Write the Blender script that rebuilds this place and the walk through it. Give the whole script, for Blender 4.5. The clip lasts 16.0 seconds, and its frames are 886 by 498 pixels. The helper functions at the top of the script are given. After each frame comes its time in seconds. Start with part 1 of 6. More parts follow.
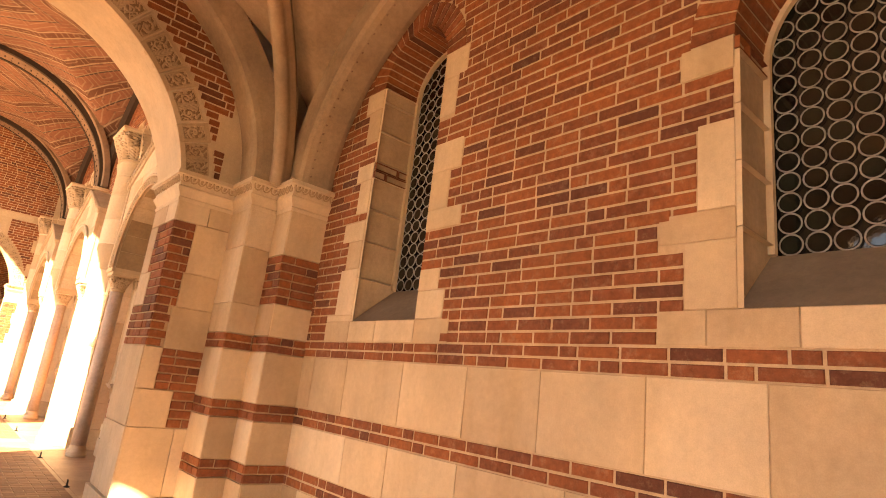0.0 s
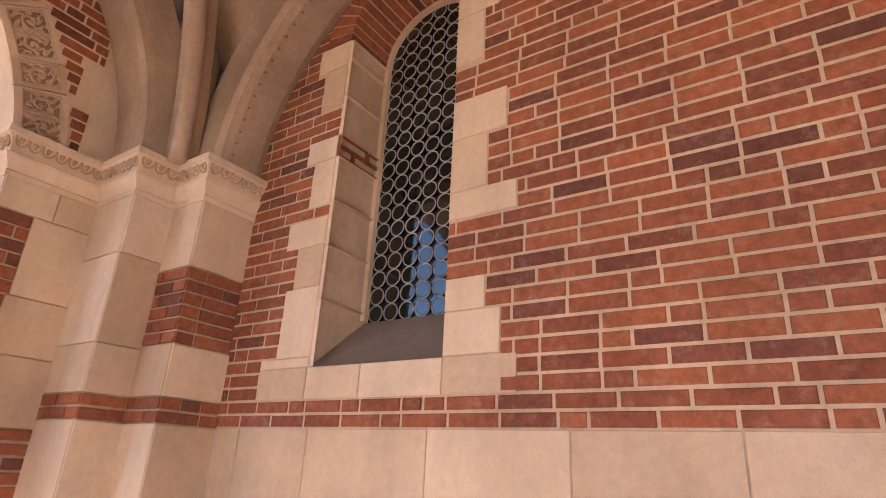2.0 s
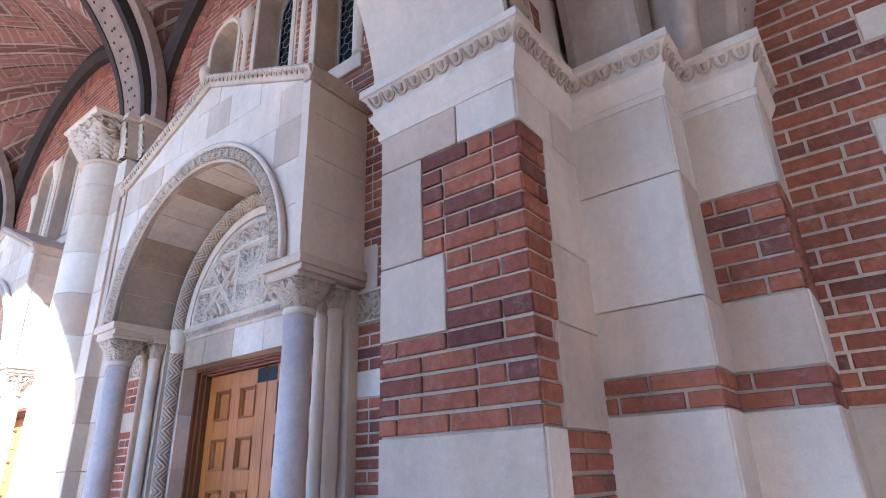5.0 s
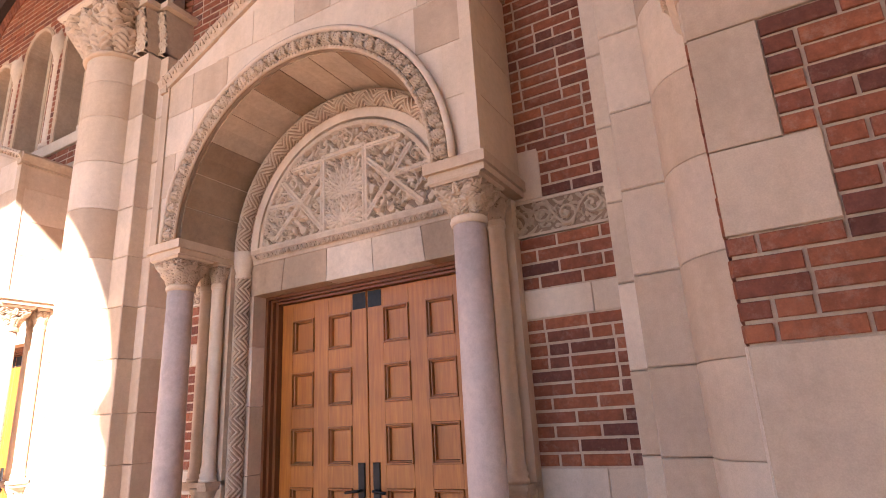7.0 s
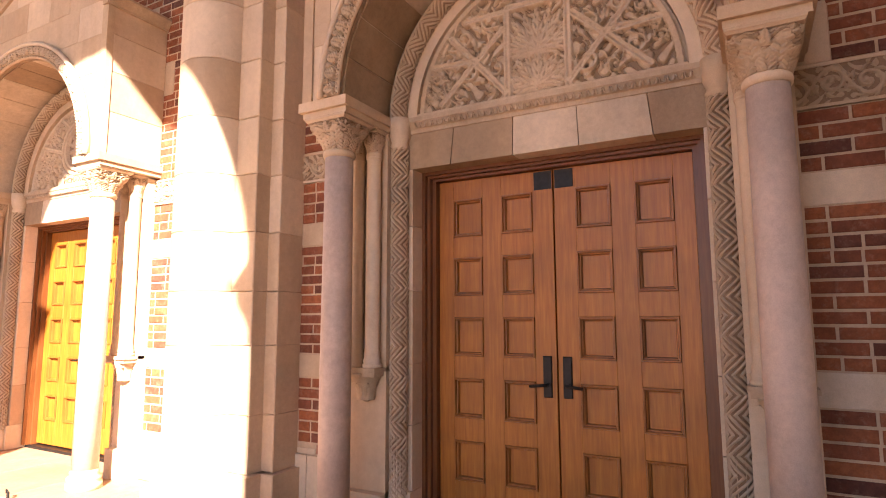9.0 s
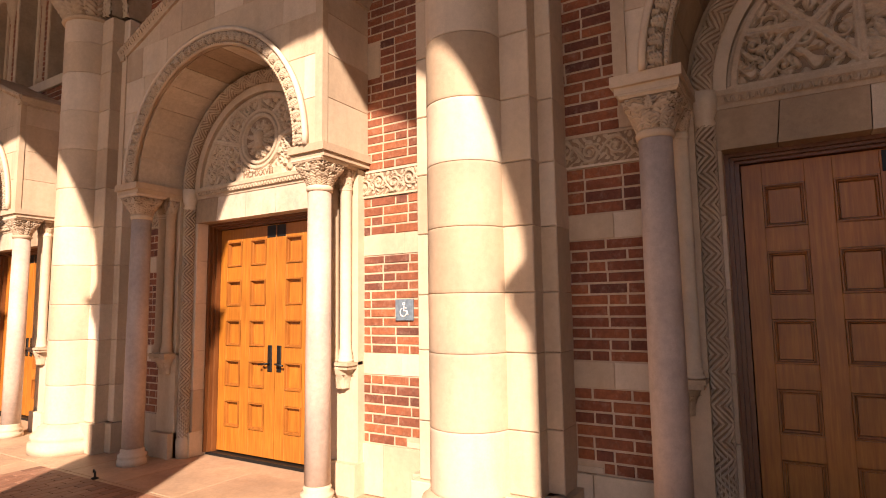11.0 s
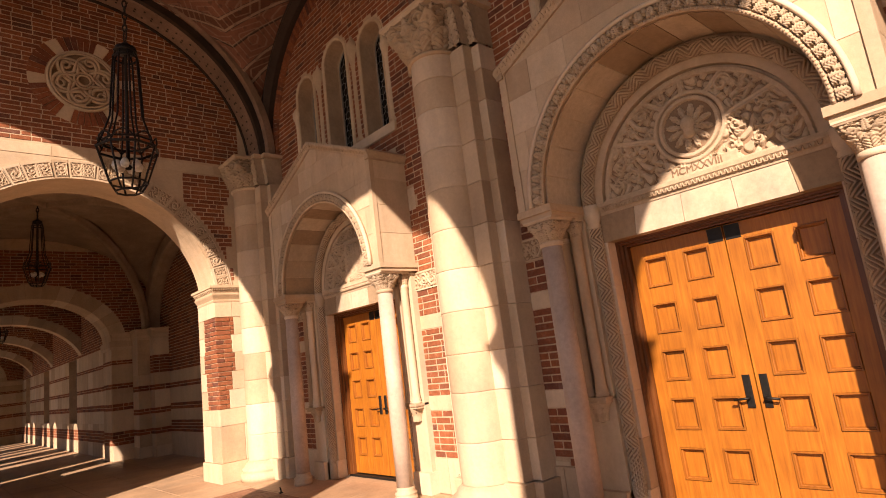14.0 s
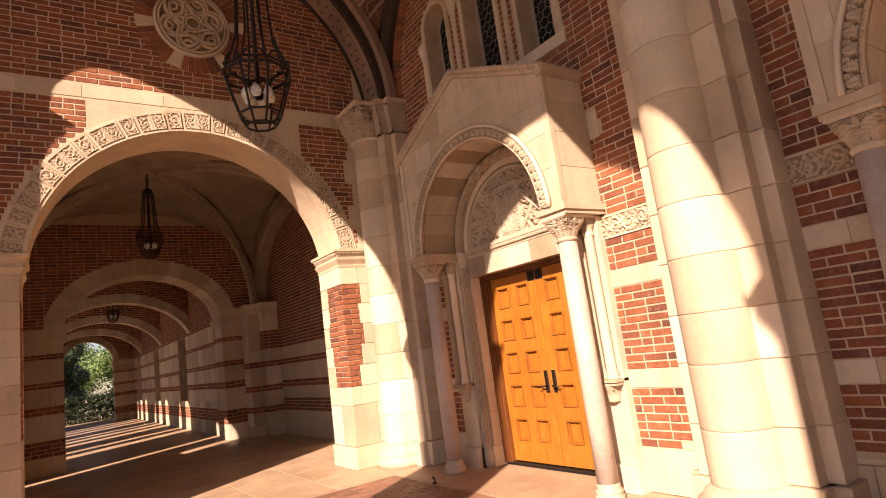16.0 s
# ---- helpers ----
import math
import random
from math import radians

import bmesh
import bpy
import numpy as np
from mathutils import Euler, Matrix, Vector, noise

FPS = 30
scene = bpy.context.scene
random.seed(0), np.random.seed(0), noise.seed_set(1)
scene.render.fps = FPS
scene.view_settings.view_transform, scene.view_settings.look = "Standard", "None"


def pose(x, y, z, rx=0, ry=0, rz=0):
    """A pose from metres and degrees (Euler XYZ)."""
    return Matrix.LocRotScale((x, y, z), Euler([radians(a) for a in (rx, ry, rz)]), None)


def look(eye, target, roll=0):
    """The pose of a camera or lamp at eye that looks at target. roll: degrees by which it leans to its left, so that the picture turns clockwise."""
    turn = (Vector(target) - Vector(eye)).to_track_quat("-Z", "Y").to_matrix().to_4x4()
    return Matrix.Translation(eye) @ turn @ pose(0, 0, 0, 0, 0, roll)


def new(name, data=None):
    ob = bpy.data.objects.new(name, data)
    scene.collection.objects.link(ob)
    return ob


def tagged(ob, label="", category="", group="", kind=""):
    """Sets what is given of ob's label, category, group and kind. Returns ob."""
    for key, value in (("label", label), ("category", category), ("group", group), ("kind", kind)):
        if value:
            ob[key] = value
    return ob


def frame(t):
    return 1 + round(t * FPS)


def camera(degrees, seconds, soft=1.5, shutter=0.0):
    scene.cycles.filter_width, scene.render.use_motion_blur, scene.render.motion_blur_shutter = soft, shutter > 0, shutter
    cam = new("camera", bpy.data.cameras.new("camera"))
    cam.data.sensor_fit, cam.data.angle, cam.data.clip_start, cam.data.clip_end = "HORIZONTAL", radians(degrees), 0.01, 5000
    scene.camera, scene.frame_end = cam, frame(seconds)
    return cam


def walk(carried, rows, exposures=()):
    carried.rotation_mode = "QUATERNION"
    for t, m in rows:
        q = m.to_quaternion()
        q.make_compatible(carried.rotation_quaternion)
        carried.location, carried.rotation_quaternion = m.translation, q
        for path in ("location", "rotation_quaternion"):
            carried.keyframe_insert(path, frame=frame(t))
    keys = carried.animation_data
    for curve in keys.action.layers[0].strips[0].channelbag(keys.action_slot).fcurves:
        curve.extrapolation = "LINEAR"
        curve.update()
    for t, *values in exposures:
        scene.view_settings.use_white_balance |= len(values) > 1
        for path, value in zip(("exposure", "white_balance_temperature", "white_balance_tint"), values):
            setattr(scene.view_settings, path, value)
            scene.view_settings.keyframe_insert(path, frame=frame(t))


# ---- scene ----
cam = camera(75.3, 16.0, soft=1.0)
PATH = [
    (0, (0.065, -0.004, 1.625), (1.316, 1.478, 2.114), 6.6),
    (0.5, (0.207, 0.457, 1.646), (1.708, 1.634, 2.247), 5.4),
    (1, (0.346, 0.927, 1.654), (1.916, 1.959, 2.34), 3.9),
    (1.5, (0.476, 1.483, 1.664), (2.028, 2.531, 2.366), 3.6),
    (2, (0.532, 2.023, 1.654), (2.068, 3.084, 2.372), 2.9),
    (2.5, (0.534, 2.582, 1.666), (2.044, 3.681, 2.383), 2.6),
    (3, (0.435, 3.137, 1.666), (1.933, 4.249, 2.387), 2.0),
    (3.5, (0.298, 3.73, 1.649), (1.777, 4.86, 2.381), 0.6),
    (4, (0.121, 4.21, 1.651), (1.594, 5.348, 2.382), -1.1),
    (4.5, (-0.072, 4.74, 1.642), (1.407, 5.873, 2.371), -2.0),
    (5, (-0.272, 5.21, 1.613), (1.211, 6.334, 2.347), -1.8),
    (5.2, (-0.35, 5.389, 1.621), (1.138, 6.515, 2.341), -2.1),
    (7.3, (-0.799, 7.214, 1.575), (0.921, 8.098, 2.086), -3.0),
    (7.5, (-0.818, 7.361, 1.572), (0.927, 8.22, 2.04), -2.7),
    (8, (-0.838, 7.719, 1.567), (0.944, 8.549, 1.936), -2.1),
    (8.5, (-0.911, 8.168, 1.546), (0.862, 9.047, 1.836), -1.0),
    (9, (-0.977, 8.597, 1.546), (0.771, 9.538, 1.783), -0.2),
    (9.2, (-1.003, 8.8, 1.548), (0.738, 9.758, 1.774), -0.2),
    (11.3, (-1.541, 10.824, 1.668), (0.142, 11.884, 1.881), -1.1),
    (11.5, (-1.571, 11.027, 1.675), (0.088, 12.119, 1.912), -1.3),
    (12, (-1.7, 11.508, 1.703), (-0.12, 12.695, 2.013), -1.9),
    (12.5, (-1.916, 11.969, 1.75), (-0.396, 13.212, 2.13), -4.0),
    (13, (-2.116, 12.408, 1.769), (-0.654, 13.718, 2.151), -5.3),
    (13.5, (-2.336, 12.887, 1.759), (-0.931, 14.26, 2.135), -6.2),
    (14, (-2.425, 13.395, 1.767), (-1.087, 14.836, 2.13), -7.2),
    (14.5, (-2.518, 13.931, 1.771), (-1.267, 15.451, 2.122), -8.1),
    (15, (-2.546, 14.422, 1.771), (-1.357, 15.995, 2.109), -8.5),
    (15.5, (-2.501, 14.947, 1.772), (-1.336, 16.538, 2.106), -8.2),
    (16, (-2.451, 15.457, 1.776), (-1.305, 17.063, 2.104), -7.6),
]
EXPOSURE = [(0.0, 3.65, 9700, 23), (0.5, 3.95, 9700, 24), (1.0, 4.08, 9600, 26), (1.6, 3.85, 7000, 22), (2.2, 3.78, 5200, 16), (3.5, 3.72, 3950, 6), (4.5, 3.52, 3650, 3), (5.2, 3.57, 3700, 4), (7.5, 3.28, 6000, 28), (8.5, 3.22, 6500, 32), (9.0, 2.82, 6700, 30), (11.3, 1.14, 6700, 26), (13.0, 0.95, 7400, 28), (16.0, 1.33, 6800, 28)]
walk(cam, [(t, look(eye, target, roll)) for t, eye, target, roll in PATH], EXPOSURE)

# ---- light ----
SUN_WAY = Vector((1.0, 0.65, -0.73)).normalized()
world = bpy.data.worlds.new("world")
scene.world = world
world.use_nodes = True
wn, wl = world.node_tree.nodes, world.node_tree.links
sky = wn.new("ShaderNodeTexSky")
sky.sky_type, sky.sun_disc = "NISHITA", False
sky.dust_density = 0.3
sky.sun_elevation = math.asin(-SUN_WAY.z)
sky.sun_rotation = math.atan2(-SUN_WAY.x, -SUN_WAY.y)
wl.new(sky.outputs[0], wn["Background"].inputs[0])
wn["Background"].inputs[1].default_value = 0.052
sun = new("sun", bpy.data.lights.new("sun", "SUN"))
sun.data.energy, sun.data.angle, sun.data.color = 5.0, radians(0.5), (1.0, 0.85, 0.66)
sun.rotation_mode = "QUATERNION"
sun.rotation_quaternion = SUN_WAY.to_track_quat("-Z", "Y")


# ---- materials ----
def material(name, rough=0.8, metal=0.0):
    m = bpy.data.materials.new(name)
    m.use_nodes = True
    nt = m.node_tree
    b = nt.nodes["Principled BSDF"]
    b.inputs["Roughness"].default_value, b.inputs["Metallic"].default_value = rough, metal
    return m, nt, b


def ramp(nt, src, stops):
    r = nt.nodes.new("ShaderNodeValToRGB")
    els = r.color_ramp.elements
    while len(els) < len(stops):
        els.new(0.5)
    for e, (p, c) in zip(els, stops):
        e.position, e.color = p, (*c, 1)
    nt.links.new(src, r.inputs[0])
    return r.outputs[0]


def noise_tex(nt, scale, detail=5, vec=None, rough=0.6):
    n = nt.nodes.new("ShaderNodeTexNoise")
    n.inputs["Scale"].default_value, n.inputs["Detail"].default_value = scale, detail
    n.inputs["Roughness"].default_value = rough
    if vec is not None:
        nt.links.new(vec, n.inputs["Vector"])
    return n.outputs[0]


def mixc(nt, a, b, f, mode="MIX"):
    m = nt.nodes.new("ShaderNodeMix")
    m.data_type, m.blend_type = "RGBA", mode
    for i, v in ((0, f), (6, a), (7, b)):
        if isinstance(v, (int, float)):
            m.inputs[i].default_value = v
        elif isinstance(v, tuple):
            m.inputs[i].default_value = (*v, 1)
        else:
            nt.links.new(v, m.inputs[i])
    return m.outputs[2]


def arith(nt, op, a, b=0.0):
    m = nt.nodes.new("ShaderNodeMath")
    m.operation = op
    for i, v in enumerate((a, b)):
        if isinstance(v, (int, float)):
            m.inputs[i].default_value = v
        else:
            nt.links.new(v, m.inputs[i])
    return m.outputs[0]


def bump(nt, b, height, strength=0.4, dist=0.01):
    n = nt.nodes.new("ShaderNodeBump")
    n.inputs["Strength"].default_value, n.inputs["Distance"].default_value = strength, dist
    nt.links.new(height, n.inputs["Height"])
    nt.links.new(n.outputs[0], b.inputs["Normal"])


def place(nt, stretch=(1, 1, 1)):
    g = nt.nodes.new("ShaderNodeNewGeometry")
    m = nt.nodes.new("ShaderNodeMapping")
    m.inputs["Scale"].default_value = stretch
    nt.links.new(g.outputs["Position"], m.inputs[0])
    return m.outputs[0]


def piece_random(nt):
    o, g = nt.nodes.new("ShaderNodeObjectInfo"), nt.nodes.new("ShaderNodeNewGeometry")
    return arith(nt, "FRACT", arith(nt, "ADD", o.outputs["Random"], g.outputs["Random Per Island"]))


def stone_material(name, stops, rough=0.8, grain=160.0, stain=0.25, relief=0.25, mottle=0.12, smear=0.0):
    m, nt, b = material(name, rough)
    c = ramp(nt, piece_random(nt), stops)
    p = place(nt)
    cloud = ramp(nt, noise_tex(nt, 1.7, 6, p), [(0.3, (1 - stain,) * 3), (0.7, (1.08, 1.05, 1.0))])
    c = mixc(nt, c, cloud, 1.0, "MULTIPLY")
    streak = ramp(nt, noise_tex(nt, 5, 6, place(nt, (1, 1, 0.18))), [(0.35, (0.86, 0.83, 0.78)), (0.6, (1, 1, 1))])
    c = mixc(nt, c, streak, 0.6, "MULTIPLY")
    blotch = ramp(nt, noise_tex(nt, 21, 4, p, 0.7), [(0.32, (1 - mottle,) * 3), (0.68, (1 + mottle * 0.6,) * 3)])
    c = mixc(nt, c, blotch, 1.0, "MULTIPLY")
    if smear:
        film = ramp(nt, noise_tex(nt, 13, 7, p, 0.75), [(0.52, (0, 0, 0)), (0.72, (smear,) * 3)])
        c = mixc(nt, c, (0.44, 0.33, 0.24), film)
    fine = noise_tex(nt, grain, 3, p)
    c = mixc(nt, c, ramp(nt, fine, [(0.3, (0.88,) * 3), (0.7, (1.06,) * 3)]), 0.7, "MULTIPLY")
    nt.links.new(c, b.inputs["Base Color"])
    pits = noise_tex(nt, 38, 6, p, 0.7)
    bump(nt, b, arith(nt, "ADD", arith(nt, "MULTIPLY", fine, 0.3), pits), relief, 0.004)
    b.inputs["Specular IOR Level"].default_value = 0.3
    return m


STONE = stone_material("limestone", [(0.0, (0.47, 0.36, 0.25)), (0.35, (0.58, 0.465, 0.335)), (0.7, (0.64, 0.53, 0.395)), (0.9, (0.68, 0.58, 0.455)), (1.0, (0.52, 0.40, 0.28))], relief=0.4, stain=0.16, mottle=0.07)
TWOTONE = stone_material("two-toned limestone", [(0.0, (0.35, 0.26, 0.175)), (0.45, (0.40, 0.30, 0.20)), (0.55, (0.56, 0.47, 0.36)), (1.0, (0.60, 0.52, 0.41))])
CARVED = stone_material("carved limestone", [(0.0, (0.48, 0.38, 0.27)), (1.0, (0.56, 0.45, 0.33))], grain=90, relief=0.6)
# darker stone for carved hollows: grime plus recess shade put into the colour
GROUND = stone_material("grimy shade-darkened ground", [(0.0, (0.27, 0.19, 0.125)), (1.0, (0.32, 0.225, 0.15))], grain=90, relief=0.5)
SHAFT = stone_material("grey pink marble", [(0.0, (0.56, 0.455, 0.385)), (1.0, (0.60, 0.495, 0.42))], rough=0.55, relief=0.12)
SILL = stone_material("dark slate", [(0.0, (0.23, 0.185, 0.15)), (1.0, (0.29, 0.235, 0.19))], rough=0.6)
PAINTRIB = stone_material("faded painted rib", [(0.0, (0.29, 0.20, 0.15)), (1.0, (0.33, 0.235, 0.18))], stain=0.4)
PLASTER = stone_material("vault plaster", [(0.0, (0.40, 0.315, 0.235)), (1.0, (0.44, 0.35, 0.265))], stain=0.35)
MORTAR = stone_material("mortar", [(0.0, (0.55, 0.42, 0.295)), (1.0, (0.59, 0.455, 0.325))], relief=0.7, grain=220)
BRICK = stone_material("red brick", [(0.0, (0.125, 0.050, 0.036)), (0.09, (0.20, 0.070, 0.040)), (0.35, (0.265, 0.090, 0.044)), (0.75, (0.335, 0.120, 0.054)), (0.93, (0.24, 0.082, 0.045)), (1.0, (0.155, 0.062, 0.045))], rough=0.85, grain=120, relief=1.0, stain=0.18, mottle=0.26, smear=0.30)
PAVE = stone_material("paving stone", [(0.0, (0.44, 0.30, 0.20)), (1.0, (0.52, 0.37, 0.25))], rough=0.5)
PLAZA = stone_material("plaza paving", [(0.0, (0.32, 0.25, 0.185)), (1.0, (0.36, 0.28, 0.205))], rough=0.8)
PAVER = stone_material("brick paver", [(0.0, (0.21, 0.105, 0.07)), (0.5, (0.29, 0.145, 0.092)), (1.0, (0.34, 0.185, 0.12))], rough=0.6, relief=0.5)
DARKRIB = stone_material("dark painted rib", [(0.0, (0.045, 0.032, 0.026)), (1.0, (0.06, 0.042, 0.033))], stain=0.3)


def wood_material(name, k=1.0):
    m, nt, b = material(name, 0.42)
    p = place(nt, (14, 14, 0.9))
    n = noise_tex(nt, 3, 8, p, 0.65)
    c = ramp(nt, n, [(0.25, (0.25 * k, 0.078 * k, 0.009)), (0.5, (0.36 * k, 0.125 * k, 0.014)), (0.75, (0.46 * k, 0.18 * k, 0.023))])
    c = mixc(nt, c, ramp(nt, noise_tex(nt, 2.2, 3, place(nt)), [(0.3, (0.8,) * 3), (0.7, (1.05,) * 3)]), 1.0, "MULTIPLY")
    nt.links.new(c, b.inputs["Base Color"])
    bump(nt, b, n, 0.15, 0.003)
    return m


def metal_material(name, col, rough=0.5, metal=0.7):
    m, nt, b = material(name, rough, metal)
    c = ramp(nt, noise_tex(nt, 30, 5, place(nt)), [(0.3, tuple(v * 0.7 for v in col)), (0.7, tuple(v * 1.25 for v in col))])
    nt.links.new(c, b.inputs["Base Color"])
    return m


def glass_material(name, col, rough=0.08):
    m, nt, b = material(name, rough)
    r = ramp(nt, piece_random(nt), [(0.0, tuple(v * 0.6 for v in col)), (0.5, col), (0.8, (col[0] * 0.7, col[1] * 1.3, col[2] * 1.2)), (1.0, (col[0] * 1.3, col[1] * 0.9, col[2] * 0.6))])
    nt.links.new(r, b.inputs["Base Color"])
    bump(nt, b, noise_tex(nt, 30, 2, place(nt)), 0.08, 0.003)
    b.inputs["Specular IOR Level"].default_value = 0.22
    return m


def clear_glass():
    m, nt, b = material("lantern glass", 0.05)
    b.inputs["Base Color"].default_value = (0.85, 0.85, 0.8, 1)
    b.inputs["Transmission Weight"].default_value, b.inputs["IOR"].default_value = 1.0, 1.04
    return m


# OAKEDGE is the same oak, darkened for dirt and shade in panel grooves
OAK, OAKDARK, OAKEDGE = wood_material("oak", 1.05), wood_material("dark oak", 0.42), wood_material("oak moulding", 0.8)
TIMBER = stone_material("dark timber", [(0.0, (0.05, 0.03, 0.02)), (1.0, (0.075, 0.045, 0.03))], rough=0.7)
IRON = metal_material("black iron", (0.02, 0.019, 0.018), 0.5, 0.6)
DARKLEAD = metal_material("dark lead", (0.26, 0.25, 0.23), 0.6, 0.2)
LEAD = metal_material("lead came", (0.27, 0.27, 0.27), 0.55, 0.1)
ROUNDEL = glass_material("bottle glass", (0.010, 0.012, 0.011), 0.05)
ROUNDEL.node_tree.nodes["Principled BSDF"].inputs["Specular IOR Level"].default_value = 0.65
LEADGLASS = glass_material("leaded glass", (0.012, 0.014, 0.017), 0.06)
LEADGLASS.node_tree.nodes["Principled BSDF"].inputs["Specular IOR Level"].default_value = 0.65
BLUE = metal_material("blue plate", (0.14, 0.19, 0.23), 0.5, 0.1)
WHITE = metal_material("white paint", (0.7, 0.7, 0.68), 0.5, 0.0)
LAMPGLASS = clear_glass()


def painted_vault():
    """Red-brown painted plaster with a faded lattice of ornament."""
    m, nt, b = material("painted plaster", 0.85)
    p = place(nt)
    xyz = nt.nodes.new("ShaderNodeSeparateXYZ")
    nt.links.new(p, xyz.inputs[0])
    away = arith(nt, "MULTIPLY", arith(nt, "ABSOLUTE", arith(nt, "ADD", xyz.outputs[0], 0.65)), 0.295)
    along = arith(nt, "FRACT", arith(nt, "MULTIPLY", arith(nt, "SUBTRACT", xyz.outputs[1], 7.0), 1 / 5.64))
    along = arith(nt, "MULTIPLY", arith(nt, "ABSOLUTE", arith(nt, "SUBTRACT", along, 0.5)), 2.0)
    wob = arith(nt, "MULTIPLY", noise_tex(nt, 2.5, 3, p), 0.012)
    band = arith(nt, "FRACT", arith(nt, "MULTIPLY", arith(nt, "ADD", arith(nt, "ADD", away, along), wob), 2.6))
    rose, brown, dark, cream = (0.255, 0.118, 0.078), (0.15, 0.066, 0.043), (0.066, 0.041, 0.034), (0.38, 0.28, 0.20)
    base = ramp(nt, band, [(0.0, rose), (0.30, rose), (0.31, dark), (0.325, cream), (0.36, cream), (0.37, brown), (0.55, brown), (0.56, cream), (0.60, cream), (0.61, dark), (0.63, rose), (0.86, rose), (0.87, cream), (0.90, dark), (0.92, dark), (0.93, rose)])
    v = nt.nodes.new("ShaderNodeTexVoronoi")
    v.feature, v.distance = "F1", "MANHATTAN"
    v.inputs["Scale"].default_value, v.inputs["Randomness"].default_value = 1.15, 0.1
    nt.links.new(p, v.inputs["Vector"])
    rings = arith(nt, "SINE", arith(nt, "MULTIPLY", v.outputs["Distance"], 30.0))
    c = mixc(nt, base, cream, arith(nt, "MULTIPLY", arith(nt, "GREATER_THAN", rings, 0.78), 0.5))
    v2 = nt.nodes.new("ShaderNodeTexVoronoi")
    v2.inputs["Scale"].default_value, v2.inputs["Randomness"].default_value = 5.5, 0.0
    nt.links.new(p, v2.inputs["Vector"])
    c = mixc(nt, c, dark, arith(nt, "MULTIPLY", arith(nt, "LESS_THAN", v2.outputs["Distance"], 0.22), 0.35))
    c = mixc(nt, c, ramp(nt, noise_tex(nt, 26, 5, p), [(0.35, (0.8,) * 3), (0.65, (1.08,) * 3)]), 0.6, "MULTIPLY")
    c = mixc(nt, c, ramp(nt, noise_tex(nt, 1.3, 5, p), [(0.35, (0.72,) * 3), (0.65, (1.1,) * 3)]), 0.8, "MULTIPLY")
    nt.links.new(c, b.inputs["Base Color"])
    return m


PAINTED = painted_vault()


# ---- mesh building ----
class Mesher:
    def __init__(self):
        self.v, self.f, self.smooth, self.weld = [], [], [], False

    def add(self, pts, faces, smooth=False):
        n = len(self.v)
        self.v += [tuple(p) for p in pts]
        self.f += [tuple(n + i for i in f) for f in faces]
        self.smooth += [smooth] * len(faces)

    def mesh(self, name, mat):
        me = bpy.data.meshes.new(name)
        me.from_pydata(self.v, [], self.f)
        me.polygons.foreach_set("use_smooth", self.smooth)
        bm = bmesh.new()
        bm.from_mesh(me)
        if self.weld:
            bmesh.ops.remove_doubles(bm, verts=bm.verts, dist=1e-4)
            seen = {}
            for face in bm.faces:
                seen.setdefault(frozenset(v.index for v in face.verts), []).append(face)
            bmesh.ops.delete(bm, geom=[q for same in seen.values() if len(same) > 1 for q in same], context="FACES_ONLY")
        bmesh.ops.recalc_face_normals(bm, faces=bm.faces)
        bm.to_mesh(me)
        bm.free()
        me.materials.append(mat)
        return me


def part(name, mb, mat, parent=None, label="", kind=""):
    ob = new(name, mb.mesh(name, mat))
    ob.parent = parent
    return tagged(ob, label, kind=kind)


def thing(name, at, label, category, group="", kind=""):
    ob = new(name)
    ob.empty_display_size = 0.1
    ob.location = at
    return tagged(ob, label, category, group, kind)


def holder(name, label, category, mb=None, mat=None):
    ob = new(name, mb.mesh(name, mat))
    return tagged(ob, label, category, kind="structure")


def side_x(x0):
    """Map along (Y), depth, up for a face that looks to -x at x0."""
    return lambda u, d, z: (x0 + d, u, z)


def side_y(y0):
    return lambda u, d, z: (u, y0 + d, z)


def side_y_back(y0):
    return lambda u, d, z: (u, y0 - d, z)


def side_x_back(x0):
    return lambda u, d, z: (x0 - d, u, z)


CUBE = [(0, 1, 3, 2), (4, 6, 7, 5), (0, 4, 5, 1), (2, 3, 7, 6), (0, 2, 6, 4), (1, 5, 7, 3)]


def box(mb, P, u0, u1, d0, d1, z0, z1):
    mb.add([P(u, d, z) for u in (u0, u1) for d in (d0, d1) for z in (z0, z1)], CUBE)


def chamfered(mb, P, u0, u1, z0, z1, front=-0.008, back=0.03, c=0.004):
    """A block whose visible face stands at depth front, with worn edges."""
    pts = [P(u, back, z) for u, z in ((u0, z0), (u1, z0), (u1, z1), (u0, z1))]
    pts += [P(u, front + c, z) for u, z in ((u0, z0), (u1, z0), (u1, z1), (u0, z1))]
    pts += [P(u, front, z) for u, z in ((u0 + c, z0 + c), (u1 - c, z0 + c), (u1 - c, z1 - c), (u0 + c, z1 - c))]
    f = [(8, 9, 10, 11)]
    for i in range(4):
        j = (i + 1) % 4
        f += [(i, j, j + 4, i + 4), (i + 4, j + 4, j + 8, i + 8)]
    mb.add(pts, f)


